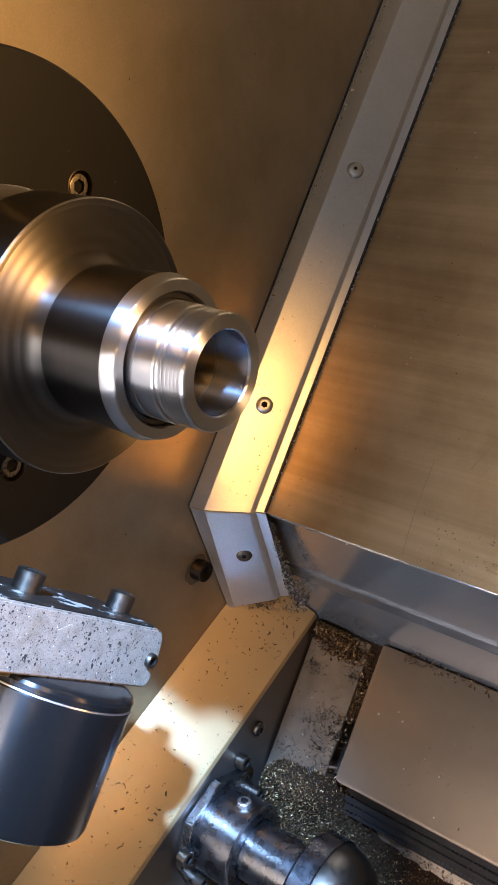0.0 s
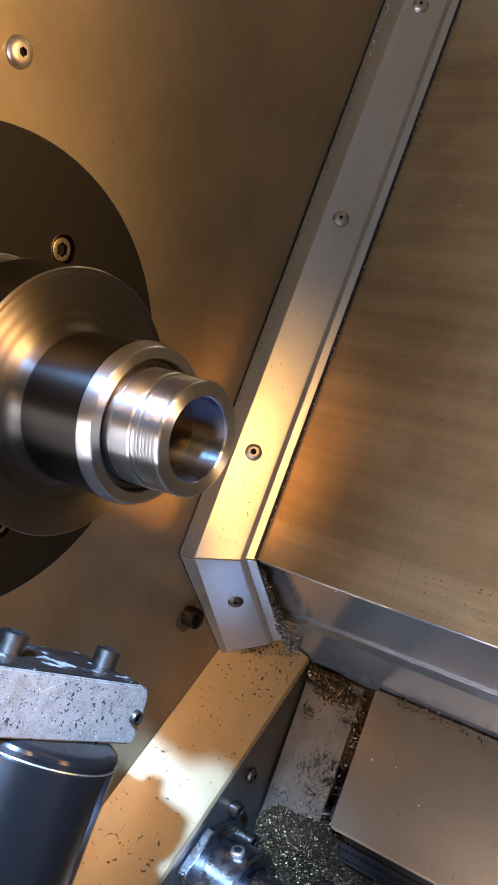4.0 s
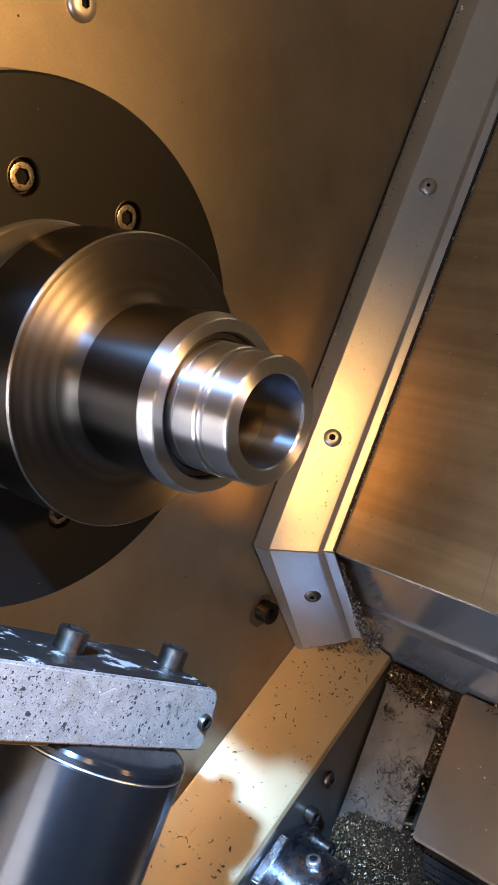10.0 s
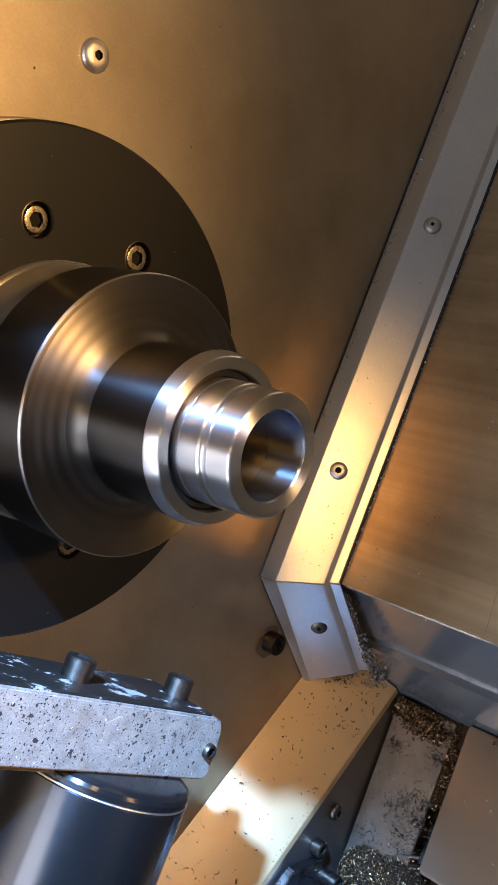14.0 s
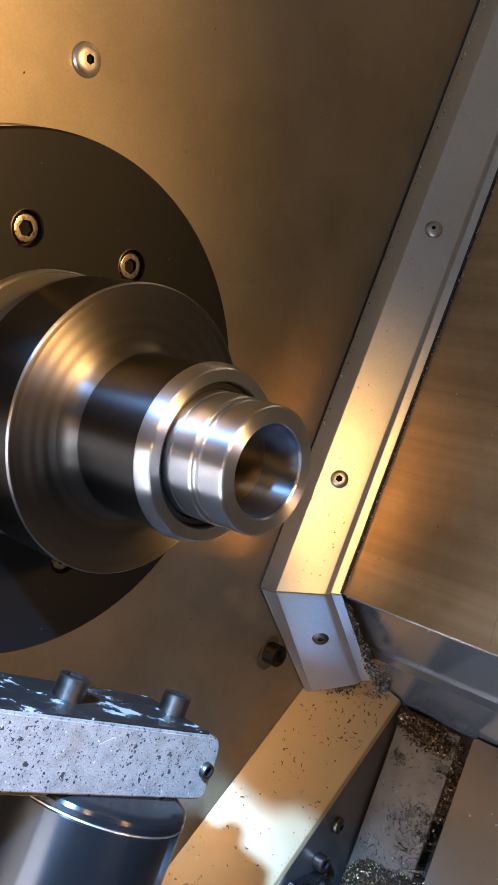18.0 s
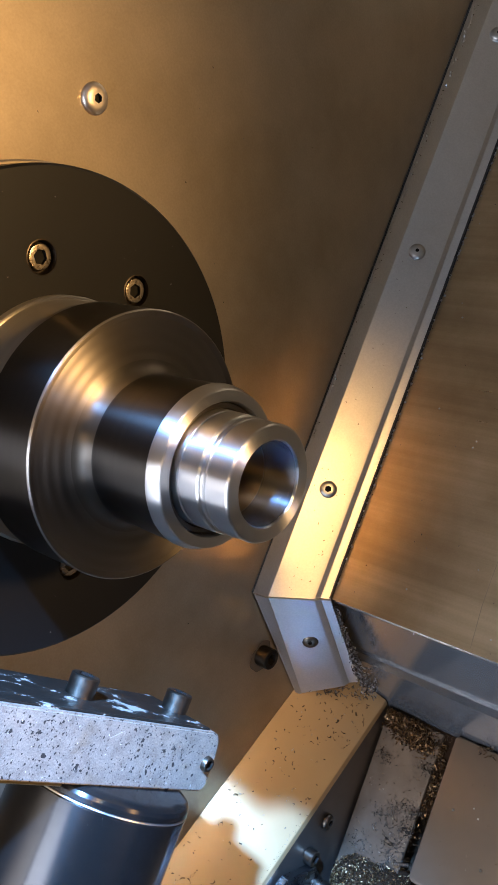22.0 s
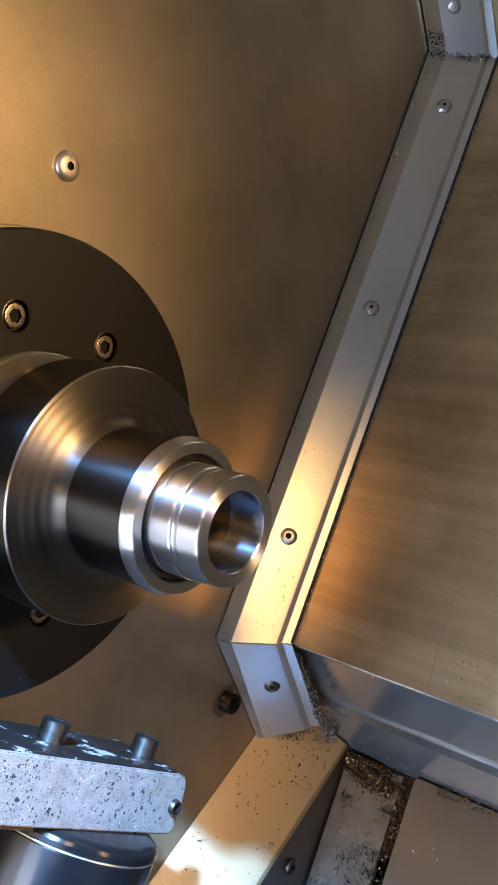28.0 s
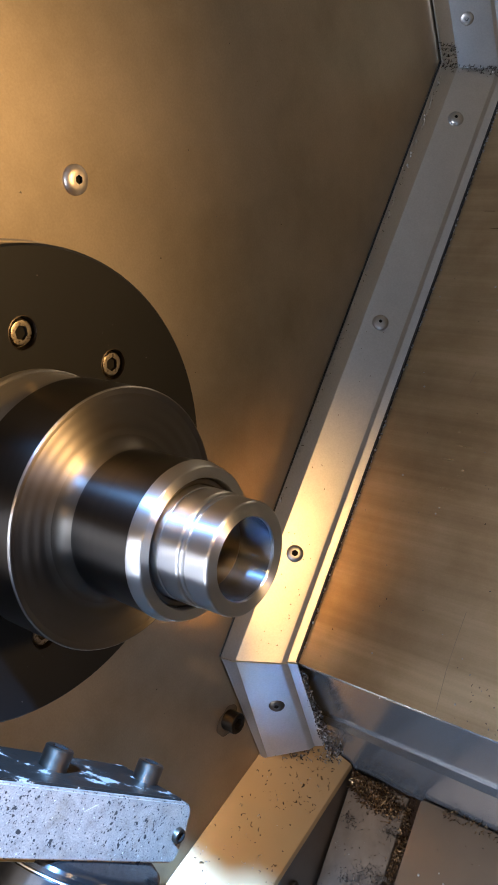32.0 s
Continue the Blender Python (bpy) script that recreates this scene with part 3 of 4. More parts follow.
# paler ring draws the bright line along the flange edge by colour
part("edge", revolve([(0.0731, 0.04925), (0.0734, 0.04923), (0.07394, 0.0488)], 160), SATIN, chuck, "thin paler ring that paints the flange edge's highlight")
part("collar", revolve([(0.1060, 0.0279), (0.1066, 0.0283), (0.1074, 0.0283), (0.1116, 0.0271), (0.1120, 0.0267), (0.1120, 0.0232), (0.1114, 0.0228), (0.1000, 0.0226)], 160), BRIGHT, chuck, "bright chamfered clamping collar")

part("collet", revolve([(0.1070, 0.0227), (0.1094, 0.0224), (0.1097, 0.0220), (0.1097, 0.0207), (0.1090, 0.0203), (0.1000, 0.0203)], 128), CHUCK, chuck, "dark collet gripping the workpiece")

work = empty("turned_workpiece", pose(0, 0, AXIS), "bright turned steel sleeve with a fine thread, spinning", "workpiece")
THREAD = 0.0015


def workpiece_mesh():
    """Sleeve with a groove and a thread that runs out half way round."""
    seg = 192
    prof = [(0.098, 0.0200), (0.1122, 0.0200), (0.1125, 0.0196), (0.1132, 0.0196), (0.1135, 0.0200), (0.1206, 0.0200), (0.1213, 0.0196), (0.1216, 0.0190), (0.1222, 0.0189), (0.1226, 0.0193), (0.1232, 0.0193), (0.1236, 0.0189), (0.1240, 0.0190), (0.1246, 0.0195)]
    n = 48
    prof += [(0.1246 + 0.0074 * k / n, 0.0195) for k in range(1, n + 1)]
    prof += [(0.1326 + 0.0010 * math.sin(q), 0.0185 + 0.0010 * math.cos(q)) for q in [radians(15 * k) for k in range(7)]] + [(0.1336, 0.0145)]
    bm = bmesh.new()
    rows = []
    for x, r in prof:
        row = []
        for k in range(seg):
            q = 2 * math.pi * k / seg
            rr = r
            if 0.1247 < x < 0.1319:
                turn = (q + math.pi) % (2 * math.pi) - math.pi
                fade = max(0.0, min(1.0, (1.6 - abs(turn)) / 0.5))
                ph = (x / THREAD - q / (2 * math.pi)) % 1.0
                rr = r - 0.00115 * fade * (1 - abs(2 * ph - 1))
            row.append(bm.verts.new((x, rr * math.cos(q), rr * math.sin(q))))
        rows.append(row)
    for a, b in zip(rows, rows[1:]):
        for k in range(seg):
            j = (k + 1) % seg
            bm.faces.new((a[k], a[j], b[j], b[k]))
    return bm


part("sleeve", workpiece_mesh(), BRIGHT, work)
part("counterbore", revolve([(0.1336, 0.0145), (0.1331, 0.0141), (0.1190, 0.01385)], 128), BORE, work, "tapered mouth of the bore in its lit tone")
part("bore", revolve([(0.1190, 0.01385), (0.0700, 0.0131), (0.0700, 0.0080), (0.0300, 0.0080), (0.0300, 0.0)], 128), DEEPBORE, work, "stepped bored hole with its brown shade in the colour")

# ---- tool holder ----
FRONT = 0.090
holder = empty("tool_holder", SLANTED, "pitted aluminium tool block with two cap screws", "tool holder")
oc = [(-0.0852, -0.0952), (-0.0864, -0.0972), (-0.0872, -0.1060), (-0.0876, -0.1140), (-0.0868, -0.1162), (-0.0845, -0.1174)]
outline = [(0.11, -0.0932), (-0.0815, -0.0932), (-0.0838, -0.0938)] + oc + [(0.11, -0.1175)]
bm = prism([(-b, a) for b, a in outline], 0.038)
bmesh.ops.bevel(bm, geom=[e for e in bm.edges if all(abs(v.co.z) < 1e-6 for v in e.verts)], offset=0.0007, segments=2, affect="EDGES")
part("block", bm, BLOCK, holder, "", pose(FRONT, 0, 0) @ Matrix(((0, 0, 1, 0), (0, 1, 0, 0), (-1, 0, 0, 0), (0, 0, 0, 1))))
part("top_plate", box((FRONT - 0.0375, -0.0936, -0.0800), (FRONT - 0.002, -0.0924, 0.109), 0.0004, 1), BLOCKTOP, holder, "oily scuffed top of the block")
for b in (-0.0757, -0.0210, 0.034):
    cap_screw(Matrix.Translation((0.070, -0.0926, b)) @ pose(0, 0, 0, 0, 0, 90), "dull steel cap screw standing proud of the block", 0.0055, 0.0080, parent=holder, material=DULL)
# thin yellow strip along part of the block's lower edge
part("yellow_strip", box((FRONT - 0.036, -0.1192, -0.012), (FRONT - 0.0025, -0.1176, 0.109), 0.0003, 1), YELLOW, holder, "yellow strip along the underside of the block")
for nm, p0, p1 in (("scratch", (-0.0600, -0.0960), (-0.0560, -0.1130)), ("scratch", (-0.0480, -0.1060), (-0.0465, -0.1105)), ("scratch", (-0.0290, -0.0970), (-0.0230, -0.1000))):
    bm = bmesh.new()
    w = 0.00011
    bm.faces.new([bm.verts.new((FRONT + 0.0002, a + d, b)) for (b, a), d in ((p0, -w), (p0, w), (p1, w), (p1, -w))])
    part(nm, bm, PALE, holder, "pale scratch on the block")
button_screw(SLANTED @ Matrix.Translation((FRONT - 0.0008, -0.1058, -0.0824)), "small domed set screw near the block's end", 0.0032, "set_screw", "set screws", DULL)
shank = empty("tool_shank", SLANTED @ pose(0.0740, 0, -0.047, 0, 0, 90), "polished black cylindrical tool shank under the block", "tool shank")
part("head_ring", revolve([(-0.1174, 0.0), (-0.1174, 0.0290), (-0.1180, 0.0316), (-0.1190, 0.0331), (-0.1203, 0.0338), (-0.1220, 0.0339), (-0.1224, 0.0334)], 128), SHANK, shank, "polished black head of the shank")
# bright metal ring added to draw the highlight on the shank's rim
part("edge_glint_ring", revolve([(-0.1223, 0.0330), (-0.1225, 0.0340), (-0.1228, 0.0341), (-0.1231, 0.0339)], 128), SCREW, shank, "thin bright ring that paints the rim's highlight")
part("barrel", revolve([(-0.1230, 0.0332), (-0.1232, 0.0337), (-0.1236, 0.0340), (-0.1690, 0.0340), (-0.1712, 0.0333), (-0.1722, 0.0315), (-0.1724, 0.0290), (-0.1724, 0.0)], 128), SHANK, shank)

# ---- shaft unit on the chute's side ----
unit = empty("shaft_fitting", pose(0.0421, -0.042, 0.655), "steel shaft fitting bolted through a flange to the chute side", "fitting")
fl = [(0.0362 * math.cos(q), 0.0362 * math.sin(q)) for q in [radians(22.5 + 45 * k) for k in range(8)]]
bm = prism(fl, 0.006)
bmesh.ops.bevel(bm, geom=bm.edges[:], offset=0.0008, segments=2, affect="EDGES")
part("flange", bm, GROUND, unit, "", aim((0.0065, 0, 0), (1, 0, 0)) @ Matrix(((0, 0, 1, 0), (1, 0, 0, 0), (0, 1, 0, 0), (0, 0, 0, 1))))
part("sleeve", revolve([(0.006, 0.0262), (0.0295, 0.0262), (0.0310, 0.0250), (0.0312, 0.0185), (0.03, 0.018)], 96), GROUND, unit)
part("shaft", revolve([(0.028, 0.0175), (0.074, 0.0175)], 96), GROUND, unit)
part("cap_band", revolve([(0.066, 0.0170), (0.0665, 0.0330), (0.0680, 0.0345), (0.0800, 0.0345), (0.0806, 0.0338)], 96), GROUND, unit, "steel band of the end cap", pose(0, -0.002, -0.006))
part("end_cap", revolve([(0.0800, 0.0330)] + [(0.0806 + 0.028 * math.sin(q), 0.033 * math.cos(q)) for q in (0.1, 0.3, 0.5, 0.7, 0.95, 1.2, 1.4)] + [(0.1086, 0.0)], 96), DULL, unit, "dark domed end cap with a dull sheen", pose(0, -0.002, -0.006))
for y, z in ((0.0355, 0.0190), (-0.0290, 0.0250), (0.0300, -0.0060), (-0.0300, -0.0080)):
    cap_screw(pose(0.0065 if abs(y) < 0.0305 else 0.0, y, z, 15), "oily cap screw of the flange", 0.0048, 0.0062, parent=unit, material=DULL)
grub = cap_screw(aim((0.021, 0.0130, 0.0228), (0, 0.50, 0.866)), "small domed screw on the sleeve", 0.0042, 0.0032, parent=unit)
button_screw(aim((0.0421, 0.0153, 0.6765), (1, 0, 0)), "oily domed screw in the chute's steel side", 0.0048, "side_screw", "side screws", DULL)

# ---- box cover and channel ----
cover = empty("box_cover", SLANTED, "taupe sheet steel box cover over the tray", "cover")
def rounded_lid(lo, hi, radius, edge):
    """Flat lid with rounded corners and a softly rolled top edge."""
    bm = bmesh.new()
    rows = []
    for inset, z in ((0.0, lo[2]), (0.0, hi[2] - edge), (0.3 * edge, hi[2] - 0.3 * edge), (edge, hi[2])):
        rows.append([bm.verts.new((cx + (radius - inset) * math.cos(radians(q)), cy + (radius - inset) * math.sin(radians(q)), z))
                     for cx, cy, start in ((hi[0] - radius, hi[1] - radius, 0), (lo[0] + radius, hi[1] - radius, 90), (lo[0] + radius, lo[1] + radius, 180), (hi[0] - radius, lo[1] + radius, 270))
                     for q in range(start, start + 91, 15)])
    for a, b in zip(rows, rows[1:]):
        for k in range(len(a)):
            j = (k + 1) % len(a)
            bm.faces.new((a[k], a[j], b[j], b[k]))
    bm.faces.new(rows[-1])
    bm.faces.new(rows[0][::-1])
    return bm


bm = rounded_lid((0.0920, -0.1615, -0.3125), (0.60, -0.0745, -0.3079), 0.0030, 0.0009)
part("lid", bm, COVER, cover)
# black fill gives the space under the lid its shade
part("body", box((0.0945, -0.1585, -0.345), (0.60, -0.0775, -0.3126)), DARK, cover, "black block that paints the shade under the lid")
plate = part("channel_plate", box((0.0428, -0.178, -0.3150), (0.0830, -0.0780, -0.3130), 0.0005, 1), CHANNEL, None, "", SLANTED)
tagged(plate, "narrow taupe steel plate between chute and box", "plate")


def perforated(x0, x1, a0, a1, b, nx, na):
    """Thin plate with rows of slots."""
    bm = bmesh.new()
    wx, wa = (x1 - x0) / nx, (a1 - a0) / na
    for i in range(nx):
        for k in range(na):
            off = 0.5 * wx * (k % 2)
            u, v = x0 + i * wx + off, a0 + k * wa
            outer = [bm.verts.new(p) for p in ((u, v, b), (u + wx, v, b), (u + wx, v + wa, b), (u, v + wa, b))]
            inner = [bm.verts.new(p) for p in ((u + 0.18 * wx, v + 0.36 * wa, b), (u + 0.82 * wx, v + 0.36 * wa, b), (u + 0.82 * wx, v + 0.64 * wa, b), (u + 0.18 * wx, v + 0.64 * wa, b))]
            for q in range(4):
                w = (q + 1) % 4
                bm.faces.new((outer[q], outer[w], inner[w], inner[q]))
    return bm


grille = part("perforated_grille", perforated(0.0930, 0.40, -0.180, -0.158, -0.3255, 110, 5), GRILLE, None, "", SLANTED)
tagged(grille, "dark perforated steel grille below the box cover", "grille")
# black sheet behind the slots, coloured as the shade below
tagged(part("grille_shade_sheet", box((0.0930, -0.180, -0.3330), (0.60, -0.157, -0.3290)), DARK, grille), "black sheet that paints the shade under the grille")
sump = part("tray_floor_plate", box((0.0840, -0.36, -0.3330), (0.60, -0.179, -0.3312)), COVER, None, "", SLANTED)
tagged(sump, "taupe tray plate strewn with metal chips", "plate")

# ---- ledge and panel marks ----
for nm, pts, w in (("long_scratch", ((0.1186, 0.0304), (0.1181, 0.0130), (0.1180, -0.0020), (0.1194, -0.0240)), 0.00017), ("short_scratch", ((0.0790, 0.168), (0.0775, 0.160)), 0.00022), ("fine_scratch", ((0.150, 0.060), (0.146, 0.045), (0.139, 0.030)), 0.0002)):
    bm = bmesh.new()
    row = [(bm.verts.new((x - w, a, 0.00025)), bm.verts.new((x + w, a, 0.00025))) for x, a in pts]
    for p0, p1 in zip(row, row[1:]):
        bm.faces.new((p0[0], p0[1], p1[1], p1[0]))
    part(nm, bm, SCRATCH, panel, "pale scratch in the panel")
# dark strip stands in for the shaded gap between trim and panel
seal = part("panel_gap_strip", box((0.0312, low_a, PB + 0.0002), (0.0321, high_a, PB + 0.0022)), DARK, None, "", SLANTED)
tagged(seal, "black strip painted as the shaded gap along the corner trim", "seal", kind="structure")
lip = part("cover_rim_plate", revolve([(0.0, 0.0985), (0.0105, 0.0985), (0.0112, 0.0978), (0.0112, 0.090)], 160), WALL, disc, "pale rim plate behind the black cover")

# ---- chips ----
rng = random.Random(7)


class Swarf:
    """Collects curled slivers into one mesh."""

    def __init__(self):
        self.verts, self.faces = [], []

    def add(self, place, normal, length, width, curl, lift=0.3):
        n = Vector(normal).normalized()
        t = n.orthogonal().normalized()
        t.rotate(Matrix.Rotation(rng.uniform(0, 6.283), 3, n))
        t = (t + n * rng.uniform(-lift, lift)).normalized()
        side = n.cross(t).normalized()
        side = (side + n * rng.uniform(-0.7, 0.7)).normalized()
        up = t.cross(side).normalized()
        steps = 4
        base, start = len(self.verts), Vector(place)
        ang, p = -curl / 2, start - t * length / 2
        for k in range(steps + 1):
            w = width * (0.55 + 0.45 * math.sin(math.pi * (k + 0.5) / (steps + 1)))
            twist = side * math.cos(curl * 0.4 * k / steps) + up * math.sin(curl * 0.4 * k / steps)
            self.verts += [tuple(p - twist * w / 2), tuple(p + twist * w / 2)]
            p = p + (t * math.cos(ang) + up * math.sin(ang)) * (length / steps)
            ang += curl / steps
        for k in range(steps):
            q = base + 2 * k
            self.faces.append((q, q + 1, q + 3, q + 2))

    def build(self, name, material, label, category="swarf"):
        me = bpy.data.meshes.new(name)
        me.from_pydata(self.verts, [], self.faces)
        me.materials.append(material)
        return tagged(new(name, me), label, category, kind="stuff")


UPSLANT = Vector((0, -DZ, DX))


def mound(name, spots, lo, hi, nx, na, base):
    """A heap of fine grit on the slanted tray: bumps of (x, a, radius x, radius a, height)."""
    def height(x, a):
        h = sum(t * math.exp(-((x - u) / ru) ** 2 - ((a - v) / rv) ** 2) for u, v, ru, rv, t in spots)
        return h + 0.0012 * noise.noise((x * 160, a * 160, 3.0)) * min(1.0, h / 0.003)
    bm = bmesh.new()
    grid = [[bm.verts.new((lo[0] + (hi[0] - lo[0]) * i / nx, lo[1] + (hi[1] - lo[1]) * k / na, 0)) for k in range(na + 1)] for i in range(nx + 1)]
    for row in grid:
        for v in row:
            v.co.z = base + height(v.co.x, v.co.y) - 0.0012
    for i in range(nx):
        for k in range(na):
            bm.faces.new((grid[i][k], grid[i + 1][k], grid[i + 1][k + 1], grid[i][k + 1]))
    return bm, height


# the big heap at the tray's low end, partly over the channel plate, partly before the box
HEAP = [(0.060, -0.178, 0.024, 0.020, 0.023), (0.080, -0.172, 0.010, 0.014, 0.014), (0.064, -0.205, 0.026, 0.034, 0.011), (0.052, -0.235, 0.020, 0.040, 0.012), (0.085, -0.225, 0.025, 0.030, 0.010), (0.120, -0.215, 0.030, 0.018, 0.006), (0.085, -0.175, 0.008, 0.016, 0.006), (0.17, -0.205, 0.04, 0.012, 0.004)]
TOPS = [(0.053, -0.081, 0.012, 0.008, 0.006), (0.070, -0.087, 0.012, 0.007, 0.004), (0.087, -0.120, 0.003, 0.03, 0.003)]
heap_bm, heap_h = mound("swarf_heap_bed", HEAP, (0.0435, -0.30), (0.26, -0.160), 90, 60, -0.3305)
tagged(part("swarf_heap_bed", heap_bm, GRIT, None, "", SLANTED), "oily brown heap of fine metal grit", "swarf", kind="stuff")
top_bm, top_h = mound("swarf_corner_bed", TOPS, (0.0425, -0.125), (0.092, -0.0765), 40, 40, -0.3140)
tagged(part("swarf_corner_bed", top_bm, GRIT, None, "", SLANTED), "small oily heap of grit at the channel's end", "swarf", kind="stuff")

heap = Swarf()
for k in range(2600):                      # thin spill round the heap
    x, a = 0.05 + 0.20 * rng.random() ** 1.3, rng.uniform(-0.27, -0.164)
    heap.add(place_ab(x, a, -0.3305 + heap_h(x, a) + rng.uniform(-0.0002, 0.0014)), UPSLANT, rng.uniform(0.0008, 0.0020), rng.uniform(0.0004, 0.0008), rng.uniform(0.5, 3.5), 0.8)
while len(heap.faces) < 4 * 27000:
    x, a = rng.uniform(0.0435, 0.25), rng.uniform(-0.30, -0.162)
    h = heap_h(x, a)
    if rng.random() < 0.05 + min(1.0, h / 0.004) ** 1.2:
        heap.add(place_ab(x, a, -0.3305 + h + rng.uniform(-0.001, 0.0012)), UPSLANT, rng.uniform(0.0008, 0.0018), rng.uniform(0.0004, 0.0008), rng.uniform(0.5, 3.5), 0.9)
heap.build("swarf_heap", SWARF, "glittering heap of short brown steel chips on the tray")

corner = Swarf()
while len(corner.faces) < 4 * 1700:
    x, a = rng.uniform(0.0425, 0.092), rng.uniform(-0.125, -0.0765)
    h = top_h(x, a)
    if rng.random() < (h / 0.004) ** 1.3:
        corner.add(place_ab(x, a, -0.3138 + h + rng.uniform(-0.0006, 0.0012)), UPSLANT, rng.uniform(0.0014, 0.0036), rng.uniform(0.0004, 0.0010), rng.uniform(0.5, 3.5), 0.8)
for k in range(620):                       # along the gap behind the box
    x = 0.108 + 0.35 * rng.random() ** 1.5
    corner.add(place_ab(x, rng.uniform(-0.0785, -0.0728), -0.3072 + rng.uniform(-0.002, 0.0012)), UPSLANT, rng.uniform(0.0012, 0.003), 0.0007, rng.uniform(0.5, 3.0), 0.9)
for k in range(170):                       # in the gap beside the box
    corner.add(place_ab(rng.uniform(0.0825, 0.0915), rng.uniform(-0.165, -0.085), -0.316 + rng.uniform(-0.003, 0.003)), UPSLANT, rng.uniform(0.0012, 0.003), 0.0006, rng.uniform(0.5, 3.0), 0.8)
corner.build("corner_swarf", SWARF, "short metal chips packed along the box and ledge")

silver = Swarf()
for k in range(620):                       # wedge between the trim's lower run and the ledge
    u = rng.random() ** 1.7
    z = 0.7150 + 0.073 * u
    x = 0.0312 + abs(rng.gauss(0, 0.0012)) + rng.random() * 0.0125 * (1 - u) ** 3
    y = BACK - 0.0045 + 0.004 * u + rng.uniform(-0.003, 0.005) * (1.2 - u)
    silver.add((x, min(y, SHELF), z + rng.uniform(-0.003, 0.003)), (0.3, -0.9, 0.3), rng.uniform(0.0012, 0.0034), rng.uniform(0.0004, 0.0010), rng.uniform(0.5, 3.5), 0.8)
for k in range(110):                       # on the chute under the trim
    u = rng.random()
    x = 0.006 + 0.030 * u
    silver.add((x, 0.0660 + 0.022 * u + rng.uniform(-0.004, 0.004), 0.7258 - 0.586 * x + rng.uniform(0.0004, 0.005)), (0.4, -0.3, 0.85), rng.uniform(0.0014, 0.0034), rng.uniform(0.0004, 0.0009), rng.uniform(0.5, 3.5), 0.9)
for k in range(340):                       # at the trim's upper bend
    w = rng.random()
    x, o = (rng.uniform(0.001, 0.006), rng.uniform(0.020, 0.036)) if w < 0.6 else (rng.uniform(0.006, 0.030), 0.022 - 0.45 * 0.0)
    if w >= 0.6:
        o = 0.0205 - (x - 0.002) * 0.57 + 0.001
    y = TOPY - o
    silver.add((x, y - rng.uniform(0, 0.003), slant_z(y, PB + o) + rng.uniform(-0.004, 0.014 if w < 0.6 else 0.002)), (0.6, -0.6, 0.5), rng.uniform(0.001, 0.003), rng.uniform(0.0004, 0.0009), rng.uniform(0.5, 3.5), 0.9)
for k in range(5):                         # by the lower trim screw
    silver.add((0.0095 + rng.uniform(-0.001, 0.001), BACK - 0.0165 - rng.uniform(0, 0.001), 0.7720 + rng.uniform(-0.0025, 0.002)), (0.5, -0.86, 0), 0.0022, 0.0008, 2.0, 0.6)
silver.build("silver_swarf", SILVER, "bright silvery chips caught along the corner trim")

stray = Swarf()
chute_n = Vector((0.506, 0, 0.862))
for k in range(330):                       # chute top
    x, y = rng.uniform(0.002, 0.040), 0.08 - 0.34 * rng.random() ** 1.2
    big = rng.random() < 0.4
    stray.add((x, y, 0.7258 - 0.6700 * (x - 0.0005) + 0.0007), chute_n, rng.uniform(0.0020, 0.0036) if big else rng.uniform(0.0010, 0.0022), rng.uniform(0.0011, 0.0018) if big else 0.0008, rng.uniform(0.8, 4.0), 0.15)
for k in range(60):                        # crowded end of the chute
    x, y = rng.uniform(0.004, 0.038), rng.uniform(0.045, 0.085)
    stray.add((x, y, 0.7258 - 0.6700 * (x - 0.0005) + 0.0007), chute_n, rng.uniform(0.001, 0.0026), 0.0007, rng.uniform(0.8, 4.0), 0.2)
for k in range(120):                       # along the chute's edge
    stray.add((0.0405, rng.uniform(-0.16, 0.01), 0.6993), chute_n, rng.uniform(0.001, 0.0028), 0.0006, rng.uniform(0.8, 4.0), 0.3)
for k in range(110):                       # box lid
    stray.add(place_ab(0.094 + 0.25 * rng.random(), rng.uniform(-0.159, -0.076), -0.3076), UPSLANT, rng.uniform(0.0006, 0.0018), 0.0005, rng.uniform(0.5, 3.0), 0.2)
for k in range(170):                       # channel plate
    a = -0.085 - 0.09 * rng.random()
    stray.add(place_ab(rng.uniform(0.045, 0.082), a, -0.3126), UPSLANT, rng.uniform(0.0008, 0.0026), 0.0006, rng.uniform(0.5, 3.5), 0.3)
for k in range(26):                        # trim face
    a, u = rng.uniform(-0.035, 0.20), rng.random()
    x = 0.004 + 0.018 * u
    stray.add(place_ab(x, a, PB + 0.0204 - (x - 0.0039) * 0.677 + 0.0004), UPSLANT, rng.uniform(0.0007, 0.0018), 0.0005, rng.uniform(0.5, 4.0), 0.1)
stray.add(place_ab(0.0128, 0.011, PB + 0.0204 - 0.0089 * 0.677 + 0.0005), UPSLANT, 0.0044, 0.0013, 2.4, 0.05)
for k in range(24):                        # crowded low end of the trim's middle run
    a, x = rng.uniform(-0.036, 0.045), rng.uniform(0.004, 0.022)
    stray.add(place_ab(x, a, PB + 0.0204 - (x - 0.0039) * 0.677 + 0.0004), UPSLANT, rng.uniform(0.0006, 0.0016), 0.0006, rng.uniform(0.5, 3.0), 0.1)
stray.build("stray_swarf", STRAY, "scattered dark chips stuck to the oily sheets")

clumps = Swarf()
